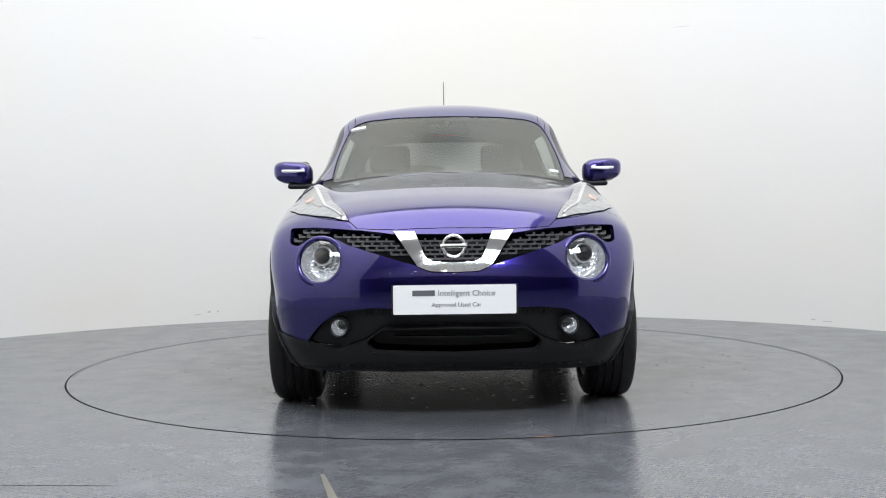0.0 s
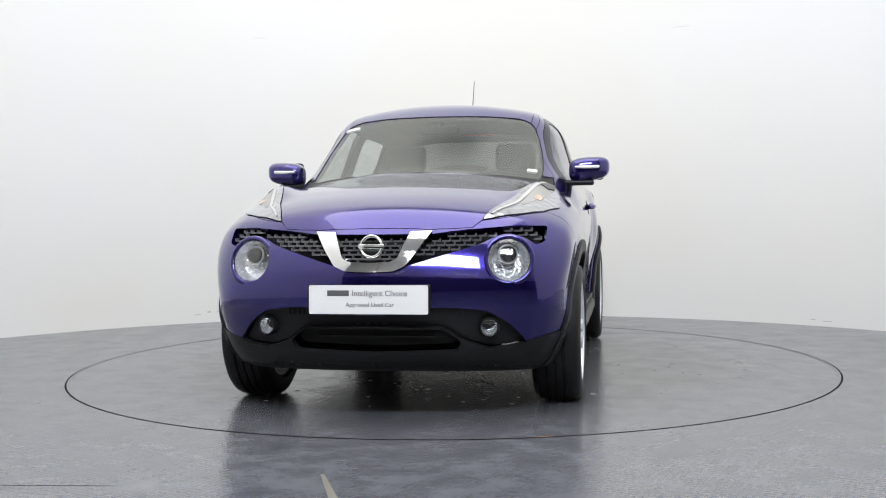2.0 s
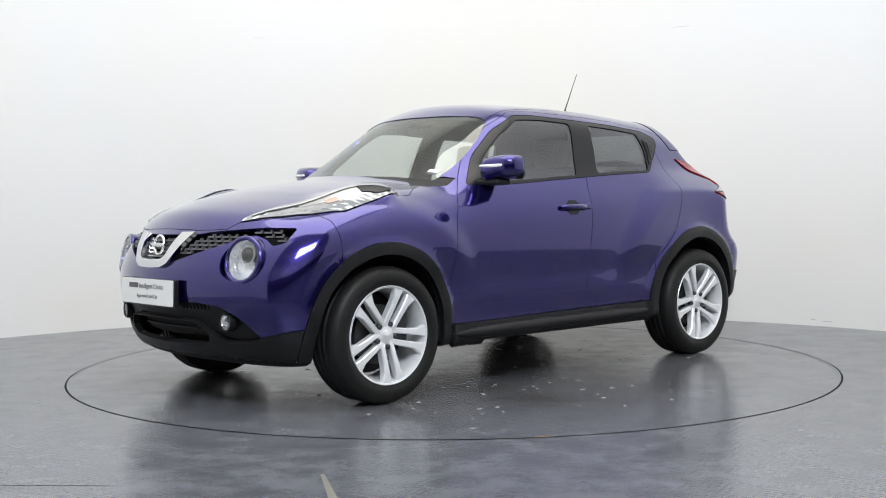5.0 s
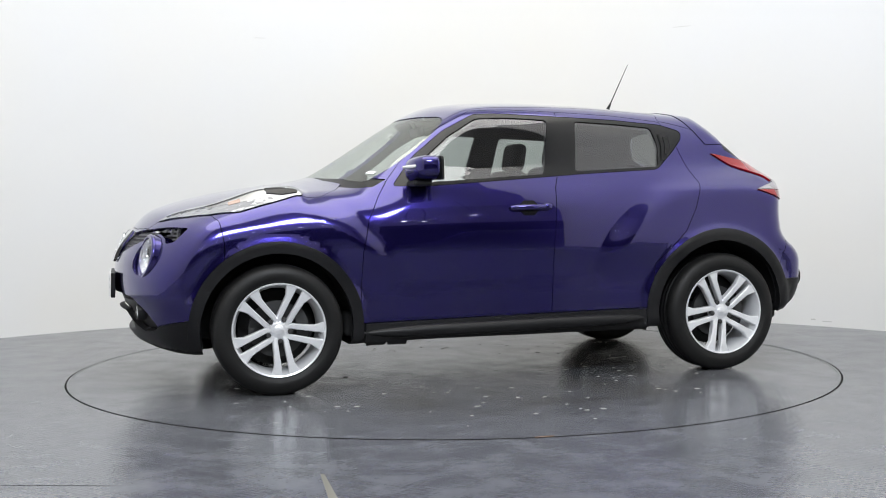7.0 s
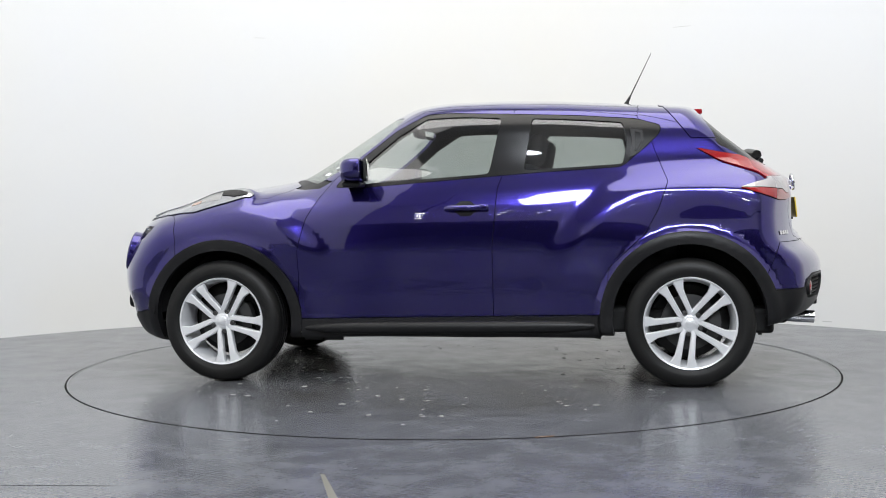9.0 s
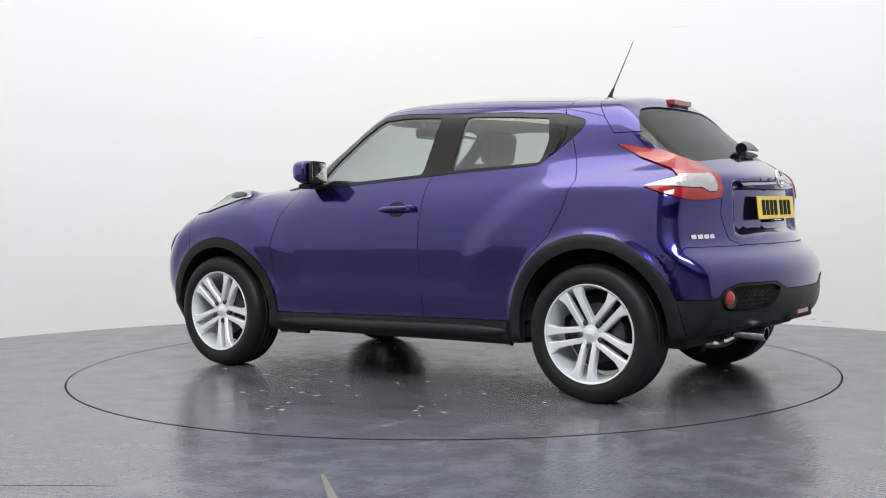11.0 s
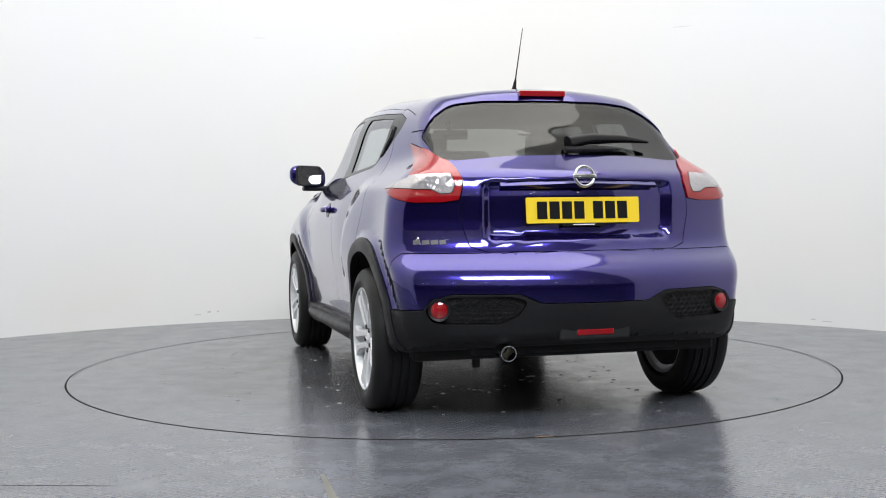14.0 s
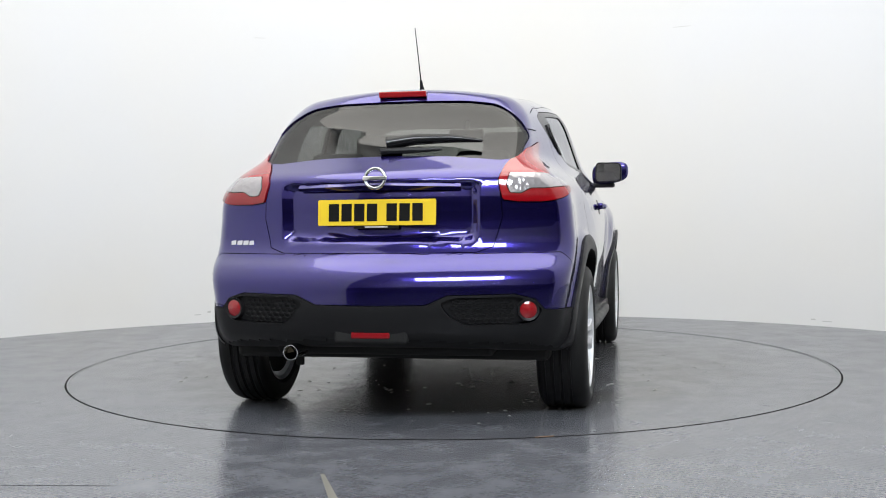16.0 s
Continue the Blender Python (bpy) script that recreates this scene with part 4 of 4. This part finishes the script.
    prism(fin, [(-0.019, -0.0045), (0.016, -0.0045), (0.020, 0.000), (0.020, 0.012), (0.014, 0.012), (0.013, 0.003), (-0.019, 0.003)], -0.018, 0.0)
    mesh = bpy.data.meshes.new("grille_fin")
    fin.to_mesh(mesh)
    fin.free()
    mesh.materials.append(FIN)
    spots = []
    for r in range(9):
        z = 0.690 + 0.0195 * r
        for k in range(18):
            y = 0.022 + 0.043 * k + (0.021 if r % 2 else 0)
            spots.append((y, z))
    spots = np.array(spots)
    keep = inside_outline(spots, GRILLE)
    for d in (0.014, -0.014):
        keep &= inside_outline(spots + [0, d * 0.8], GRILLE) & inside_outline(spots + [d, 0], GRILLE)
    keep &= ~((np.abs(spots[:, 0]) > 0.115 + (spots[:, 1] - 0.70) * 0.48) & (np.abs(spots[:, 0]) < 0.175 + (spots[:, 1] - 0.70) * 0.68))
    keep &= np.hypot(spots[:, 0] - 0.585, spots[:, 1] - 0.716) > 0.112
    spots = spots[keep]
    p, n = on_body("front", spots, -0.012)
    for (x, y, z), nn in zip(p, n):
        for s in (1, -1):
            ob = new("grille_fin", mesh)
            ob.parent = car
            yaw = math.degrees(math.atan2(nn[1], nn[0]))
            ob.matrix_local = pose(x, s * y, z, 90, 0, 90 + s * yaw) @ (Matrix.Identity(4) if s > 0 else pose(0, 0, 0, 0, 180, 0) @ Matrix.Translation((0, 0, 0.018)))
    # chrome V with its foot
    bm = bmesh.new()
    out = [(0.258, 0.834), (0.210, 0.765), (0.155, 0.690), (0.105, 0.670), (0.0, 0.666), (-0.105, 0.670), (-0.155, 0.690), (-0.210, 0.765), (-0.258, 0.834)]
    inn = [(0.168, 0.832), (0.142, 0.775), (0.120, 0.722), (0.090, 0.708), (0.0, 0.704), (-0.090, 0.708), (-0.120, 0.722), (-0.142, 0.775), (-0.168, 0.832)]
    strip(bm, "front", out, inn, 0.014, 0.004, 60, 4)
    part("chrome_v", bm, CHROME, car, "chrome V-shaped grille frame", smooth=True)
    emblem(2.012, 0.778, 1, 0.046)
    # lower grille bars
    for z, half in ((0.372, 0.27),):
        bm = bmesh.new()
        strip(bm, "front", [(-half, z), (half, z)], [(-half, z - 0.008), (half, z - 0.008)], 0.004, -0.045, 20, 1)
        part("intake_bar", bm, BLACK, car)
    for k in range(-8, 9):
        bm = bmesh.new()
        y = 0.025 * k + (-0.20 if k < 0 else 0.20)
        strip(bm, "front", [(y, 0.508), (y, 0.470)], [(y + 0.008, 0.508), (y + 0.008, 0.470)], 0.004, -0.028, 4, 1)
        part("vent_slat", bm, BLACK, car)


def emblem(x, z, s, r):
    """A plain chrome ring with a bar, on the nose (s 1) or the tail (s -1)."""
    m = frame_to((x, 0, z), (s, 0, 0.15))
    bm = bmesh.new()
    tube(bm, [(r * math.cos(t), r * math.sin(t), 0) for t in np.linspace(0, 2 * math.pi, 49)], 0.0075, 10, False)
    box(bm, -1.25 * r, 1.25 * r, -0.0095, 0.0095, -0.002, 0.009, 0.003)
    bmesh.ops.transform(bm, matrix=m, verts=bm.verts[:])
    part("emblem", bm, CHROME, car, "plain chrome ring emblem with a bar", smooth=True)


def lettering(body, size, m, mat, parent, name="printed_words"):
    cu = bpy.data.curves.new(name, "FONT")
    cu.body, cu.size, cu.extrude, cu.align_x, cu.align_y = body, size, 0.0004, "LEFT", "BOTTOM_BASELINE"
    tmp = bpy.data.objects.new(name, cu)
    me = bpy.data.meshes.new_from_object(tmp)
    bpy.data.objects.remove(tmp)
    me.materials.append(mat)
    ob = new(name, me)
    ob.parent = parent
    ob.matrix_local = m
    return ob


def build_plates():
    m = frame_to((2.088, 0, 0.553), (1, 0, 0.03))
    bm = bmesh.new()
    prism(bm, rounded([(-0.262, -0.062), (0.262, -0.062), (0.262, 0.062), (-0.262, 0.062)], 0.008), -0.006, 0.0, m)
    plate = part("front_plate", bm, WHITE, car, "white dealer plate with grey printed words")
    bm = bmesh.new()
    box(bm, -0.27, 0.27, -0.069, 0.064, -0.03, -0.007, 0.004, m)
    part("plate_holder", bm, BLACK, plate)
    bm = bmesh.new()
    box(bm, -0.180, -0.084, 0.016, 0.040, 0.0005, 0.0012, 0, m)
    part("blank_bar", bm, GREY_INK, plate)
    lettering("Intelligent Choice", 0.0345, m @ Matrix.Translation((-0.072, 0.016, 0.0010)), GREY_INK, plate)
    lettering("Approved Used Car", 0.026, m @ Matrix.Translation((-0.099, -0.030, 0.0010)), GREY_INK, plate)
    bm = bmesh.new()
    box(bm, -0.06, 0.07, -0.0665, -0.0635, -0.006, -0.005, 0, m)
    part("small_print", bm, GREY_INK, plate)
    m = frame_to((-1.878, 0, 0.927), (-1, 0, 0.10))
    bm = bmesh.new()
    prism(bm, rounded([(-0.262, -0.056), (0.262, -0.056), (0.262, 0.056), (-0.262, 0.056)], 0.008), -0.006, 0.0, m)
    plate = part("rear_plate", bm, YELLOW, car, "yellow rear plate with plain black bars")
    x = -0.213
    for k in range(7):
        bm = bmesh.new()
        box(bm, x, x + 0.046, -0.038, 0.038, 0.0004, 0.0014, 0, m)
        part("blank_bar", bm, INK, plate)
        x += 0.057 + (0.030 if k == 3 else 0)
    bm = bmesh.new()
    box(bm, -0.10, 0.10, -0.070, -0.057, -0.005, -0.001, 0, m)
    part("plate_strip", bm, INK, plate)
    bm = bmesh.new()
    box(bm, -0.05, 0.05, -0.065, -0.061, -0.001, 0.0, 0, m)
    part("small_print", bm, WHITE, plate)


def build_sides():
    for s, v in ((1, "left"), (-1, "right")):
        # mirror: a tapering shell, a black foot, a pale indicator strip and the glass
        bm = bmesh.new()
        nu, nv = 24, 14
        rows = []
        for i in range(nv + 1):
            t = -math.pi / 2 + math.pi * i / nv
            row = []
            for j in range(nu):
                a = 2 * math.pi * j / nu
                cx, cy, cz = math.cos(t) * math.cos(a), math.sin(t), math.cos(t) * math.sin(a)
                p = [math.copysign(abs(c) ** 0.62, c) for c in (cx, cy, cz)]
                y = 0.874 + 0.112 * p[1]
                k = 1 - 0.16 * (p[1] + 1) / 2
                x = 0.49 + (0.11 if p[0] > 0 else 0.035) * p[0] * k - 0.03 * (p[1] + 1) / 2
                z = 1.150 + 0.073 * p[2] * k + 0.012 * p[1]
                row.append(bm.verts.new((x, s * y, z)))
            rows.append(row)
        for p, q in zip(rows, rows[1:]):
            for j in range(nu):
                bm.faces.new((p[j], p[(j + 1) % nu], q[(j + 1) % nu], q[j]))
        bmesh.ops.remove_doubles(bm, verts=bm.verts[:], dist=0.0005)
        bmesh.ops.recalc_face_normals(bm, faces=bm.faces[:])
        mirror = part("door_mirror", bm, PAINT, car, "body-coloured door mirror", smooth=True)
        bm = bmesh.new()
        prism(bm, rounded([(-0.078, -0.055), (0.072, -0.052), (0.070, 0.050), (-0.074, 0.056)], 0.025), 0, 0.004, frame_to((0.424, s * 0.868, 1.152), (-1, -0.167 * s, 0)))
        part("mirror_glass", bm, MIRROR, mirror, "mirror glass")
        bm = bmesh.new()
        prism(bm, rounded([(-0.086, -0.062), (0.080, -0.060), (0.078, 0.058), (-0.082, 0.064)], 0.028), -0.012, 0.001, frame_to((0.427, s * 0.868, 1.152), (-1, -0.167 * s, 0)))
        part("mirror_rim", bm, BLACK, mirror)
        bm = bmesh.new()
        box(bm, 0.46, 0.56, 0.735 if s > 0 else -0.90, 0.90 if s > 0 else -0.735, 1.060, 1.090, 0.012)
        part("mirror_foot", bm, BLACK, mirror, "black mirror foot")
        bm = bmesh.new()
        tube(bm, [(0.592, s * 0.80, 1.160), (0.588, s * 0.86, 1.158), (0.565, s * 0.92, 1.160), (0.50, s * 0.962, 1.168), (0.46, s * 0.966, 1.172)], [0.006, 0.009, 0.009, 0.007, 0.004], 8)
        part("indicator_strip", bm, WHITE, mirror, "pale indicator strip", smooth=True)
        # door handle over its cup
        p, n = on_body(v, [(-0.095, 0.940)])
        q, y = p[0], abs(p[0][1])
        bm = bmesh.new()
        tube(bm, [(0.005, s * (y + 0.010), 0.938), (-0.02, s * (y + 0.030), 0.941), (-0.10, s * (y + 0.038), 0.942), (-0.17, s * (y + 0.030), 0.943), (-0.195, s * (y + 0.008), 0.944)], [0.013, 0.015, 0.015, 0.015, 0.012], 10)
        handle = part("door_handle", bm, PAINT, car, "body-coloured door handle", smooth=True)
        bm = bmesh.new()
        box(bm, -0.222, -0.178, s * y + (0.0 if s > 0 else -0.034), s * y + (0.034 if s > 0 else 0.0), 0.926, 0.962, 0.010)
        part("key_barrel", bm, PAINT, handle, "rounded cap of the door lock", smooth=True)
        # no hollow here: a flat dark patch paints the shade of the cup
        bm = bmesh.new()
        strip(bm, v, [(-0.045, 0.957), (-0.07, 0.978), (-0.125, 0.978), (-0.15, 0.957)], [(-0.045, 0.92), (-0.07, 0.898), (-0.125, 0.898), (-0.15, 0.92)], 0.001, 0.001, 12, 3)
        part("handle_cup_shade", bm, GLOSS_BLACK, car, "dark handle recess")
        # hidden rear handle in the window frame
        bm = bmesh.new()
        strip(bm, v, [(-0.965, 1.355), (-0.975, 1.29), (-0.96, 1.20)], [(-1.03, 1.345), (-1.035, 1.29), (-0.99, 1.21)], 0.006, 0.0, 12, 3)
        part("hidden_handle", bm, BLACK, car, "black rear handle in the pillar")
        bm = bmesh.new()
        strip(bm, v, [(-0.990, 1.335), (-0.995, 1.29), (-0.985, 1.235)], [(-1.018, 1.33), (-1.022, 1.29), (-1.0, 1.235)], 0.010, 0.0, 8, 2)
        part("handle_lever", bm, GLOSS_BLACK, car)
        # raised line along the sill
        bm = bmesh.new()
        xs = np.linspace(0.82, -0.82, 24).tolist()
        tube(bm, [(x, s * (0.822 + 0.006 * (1 - (x / 0.82) ** 2)), 0.305 - 0.012 * x) for x in xs], [0.034 * max(0.25, 1 - abs(x / 0.82) ** 8) for x in xs], 14)
        part("sill_moulding", bm, BLACK, car, smooth=True)


def build_rear():
    emblem(-1.892, 1.072, -1, 0.043)
    for k, (y, w) in enumerate(((0.725, 0.028), (0.69, 0.030), (0.655, 0.030), (0.62, 0.026))):
        bm = bmesh.new()
        strip(bm, "rear", [(y, 0.803), (y - w, 0.806)], [(y, 0.784), (y - w, 0.786)], 0.004, 0.0, 5, 1)
        part("model_badge", bm, CHROME, car, "plain bright badge block")
    bm = bmesh.new()
    strip(bm, "rear", [(-0.36, 1.050), (0, 1.056), (0.36, 1.050)], [(-0.36, 1.032), (0, 1.036), (0.36, 1.032)], 0.012, 0.012, 30, 3)
    part("plate_light_strip", bm, PAINT, car, "raised body-coloured strip over the plate", smooth=True)
    # high brake lamp
    bm = bmesh.new()
    box(bm, -1.378, -1.30, -0.115, 0.115, 1.468, 1.497, 0.006)
    part("brake_lamp", bm, RED, car, "red high brake lamp in the spoiler")
    # wiper
    bm = bmesh.new()
    p, n = on_body("rear", [(0.0, 1.205), (-0.12, 1.225), (-0.28, 1.228), (-0.42, 1.215)], 0.03)
    tube(bm, p, [0.030, 0.026, 0.020, 0.007], 10)
    part("rear_wiper", bm, GLOSS_BLACK, car, "thick black rear wiper arm", smooth=True)
    bm = bmesh.new()
    p, n = on_body("rear", [(0.02, 1.185), (-0.12, 1.188), (-0.25, 1.19)], 0.014)
    tube(bm, p, [0.016, 0.014, 0.006], 8)
    part("wiper_blade", bm, BLACK, car, smooth=True)
    for s in (1, -1):
        m_at, _ = on_body("rear", [(s * 0.655, 0.512)])
        m = frame_to(m_at[0] + np.array([-0.004, 0, 0]), (-1, 0.3 * s, 0))
        bm = bmesh.new()
        lathe(bm, [(0.0005, 0.010), (0.022, 0.008), (0.036, 0.0), (0.036, -0.03), (0.0005, -0.03)], 32)
        bmesh.ops.transform(bm, matrix=m, verts=bm.verts[:])
        part("reflector", bm, RED, car, "round red rear reflector", smooth=True)
        bm = bmesh.new()
        lathe(bm, [(0.036, 0.002), (0.046, 0.006), (0.050, -0.03), (0.036, -0.03)], 32)
        bmesh.ops.transform(bm, matrix=m, verts=bm.verts[:])
        part("reflector_bezel", bm, BLACK, car, smooth=True)
        # honeycomb bars of the vent
        bm = bmesh.new()
        for r in range(5):
            z = 0.465 + 0.021 * r
            for k in range(9):
                y = 0.335 + 0.030 * k + (0.015 if r % 2 else 0)
                if not inside_outline(np.array([(y, z), (y + 0.012, z + 0.008), (y - 0.012, z - 0.008), (y, z + 0.012), (y, z - 0.012)]), INSERT).all() or y > 0.60:
                    continue
                q, _ = on_body("rear", [(s * (y + 0.0145 * math.cos(a)), z + 0.0105 * math.sin(a)) for a in (math.pi / 6 + math.pi / 3 * i for i in range(7))], -0.010)
                tube(bm, q, 0.0028, 4, False)
        part("vent_mesh", bm, BLACK, car, "black honeycomb mesh")
    bm = bmesh.new()
    box(bm, -2.012, -1.95, -0.085, 0.085, 0.395, 0.425, 0.008)
    part("rear_fog_lamp", bm, RED, car, "red rear fog lamp")
    # solid black box stands in for the shade of a recess round the lamp
    bm = bmesh.new()
    box(bm, -2.006, -1.94, -0.16, 0.16, 0.375, 0.445, 0.012)
    part("fog_recess_shade", bm, DARK, car)
    # exhaust
    bm = bmesh.new()
    lathe(bm, [(0.030, 0.0), (0.034, 0.0), (0.034, -0.16), (0.030, -0.16)], 28)
    bmesh.ops.transform(bm, matrix=frame_to((-1.955, 0.372, 0.325), (-1, 0.05, -0.05)), verts=bm.verts[:])
    pipe = part("exhaust_tip", bm, CHROME, car, "bright exhaust tip", smooth=True)
    bm = bmesh.new()
    tube(bm, [(-1.80, 0.37, 0.33), (-1.72, 0.34, 0.335), (-1.66, 0.26, 0.34), (-1.60, 0.15, 0.34)], [0.03, 0.036, 0.045, 0.05], 12)
    part("silencer", bm, RUST, car, "bronze stained silencer", smooth=True)
    bm = bmesh.new()
    box(bm, -0.01, 0.01, -0.018, 0.018, 0, 0.05, 0.004, Matrix.Translation((-1.66, 0.43, 0.23)))
    part("hanger", bm, DARK, car)
    # aerial
    bm = bmesh.new()
    tube(bm, [(-0.945, 0, 1.530), (-0.955, 0, 1.560), (-0.972, 0, 1.592)], [0.020, 0.010, 0.006], 12)
    part("aerial_base", bm, BLACK, car, smooth=True)
    bm = bmesh.new()
    tube(bm, [(-0.970, 0, 1.588), (-1.092, 0, 1.838)], [0.0035, 0.0018], 8)
    part("aerial", bm, INK, car, "thin black roof aerial", smooth=True)


def build_cabin():
    for s in (1, -1):
        bm = bmesh.new()
        box(bm, -0.24, 0.24, -0.25, 0.25, -0.07, 0.07, 0.05, pose(-0.02, s * 0.36, 0.60, 0, -6, 0))
        seat = part("front_seat", bm, FABRIC, car, "black front seat", smooth=True)
        bm = bmesh.new()
        box(bm, -0.07, 0.07, -0.24, 0.24, -0.30, 0.30, 0.06, pose(-0.34, s * 0.36, 0.89, 0, -16, 0))
        part("backrest", bm, FABRIC, seat, smooth=True)
        bm = bmesh.new()
        box(bm, -0.045, 0.045, -0.13, 0.13, -0.09, 0.09, 0.04, pose(-0.45, s * 0.36, 1.265, 0, -10, 0))
        for k in (-0.05, 0.05):
            tube(bm, [(-0.43, s * 0.36 + k, 1.12), (-0.45, s * 0.36 + k, 1.22)], 0.008, 6)
        part("headrest", bm, FABRIC, seat, smooth=True)
        bm = bmesh.new()
        box(bm, -0.04, 0.04, -0.13, 0.13, -0.06, 0.06, 0.03, pose(-1.24, s * 0.36, 1.155, 0, -10, 0))
        part("rear_headrest", bm, FABRIC, car, smooth=True)
    bm = bmesh.new()
    box(bm, -0.22, 0.22, -0.62, 0.62, -0.08, 0.08, 0.05, pose(-0.92, 0, 0.60))
    box(bm, -0.06, 0.06, -0.60, 0.60, -0.28, 0.27, 0.05, pose(-1.20, 0, 0.85, 0, -14, 0))
    part("rear_bench", bm, FABRIC, car, "black rear bench seat", smooth=True)
    bm = bmesh.new()
    box(bm, 0.52, 0.92, -0.66, 0.66, 0.70, 1.035, 0.06)
    part("dashboard", bm, CABIN, car, "dark dashboard", smooth=True)
    m = frame_to((0.40, -0.36, 0.965), (-1, 0, 0.45))
    bm = bmesh.new()
    tube(bm, [(0.18 * math.cos(t), 0.18 * math.sin(t), 0) for t in np.linspace(0, 2 * math.pi, 41)], 0.015, 10, False)
    box(bm, -0.17, 0.17, -0.02, 0.02, -0.02, 0.0, 0.006)
    box(bm, -0.02, 0.02, -0.17, 0.0, -0.02, 0.0, 0.006)
    box(bm, -0.07, 0.07, -0.06, 0.05, -0.03, 0.012, 0.015)
    bmesh.ops.transform(bm, matrix=m, verts=bm.verts[:])
    part("steering_wheel", bm, CABIN, car, "black steering wheel", smooth=True)
    bm = bmesh.new()
    box(bm, -0.02, 0.02, -0.11, 0.11, -0.03, 0.03, 0.015, pose(0.30, 0.0, 1.40, 0, 10, 0))
    tube(bm, [(0.31, 0, 1.42), (0.35, 0, 1.48)], 0.015, 8)
    part("rear_view_mirror", bm, CABIN, car, "dark inside mirror", smooth=True)
    for uv in ([(-0.56, 1.412), (-0.47, 1.425)], [(0.555, 1.152), (0.605, 1.145)]):
        bm = bmesh.new()
        strip(bm, "front", uv, [(a, b - 0.014) for a, b in uv], 0.001, -0.002, 4, 1)
        part("windscreen_sticker", bm, WHITE, car, "small white windscreen sticker")


FIN = material("satin_grey_grille", (0.19, 0.19, 0.20), 0.28, 0.6)
build_wheels()
build_front()
build_plates()
build_sides()
build_rear()
build_cabin()


# ---- movement ----
def motions():
    rows = []
    for t, h in TURN:
        c, s = math.cos(radians(h)), math.sin(radians(h))
        x, y = CAR_ON_TABLE
        rows.append((t, pose(c * x - s * y, s * x + c * y, 0, 0, 0, h)))
    walk(car, rows)
    walk(table, [(t, pose(TABLE_X, 0, 0, 0, 0, h)) for t, h in TURN])


motions()
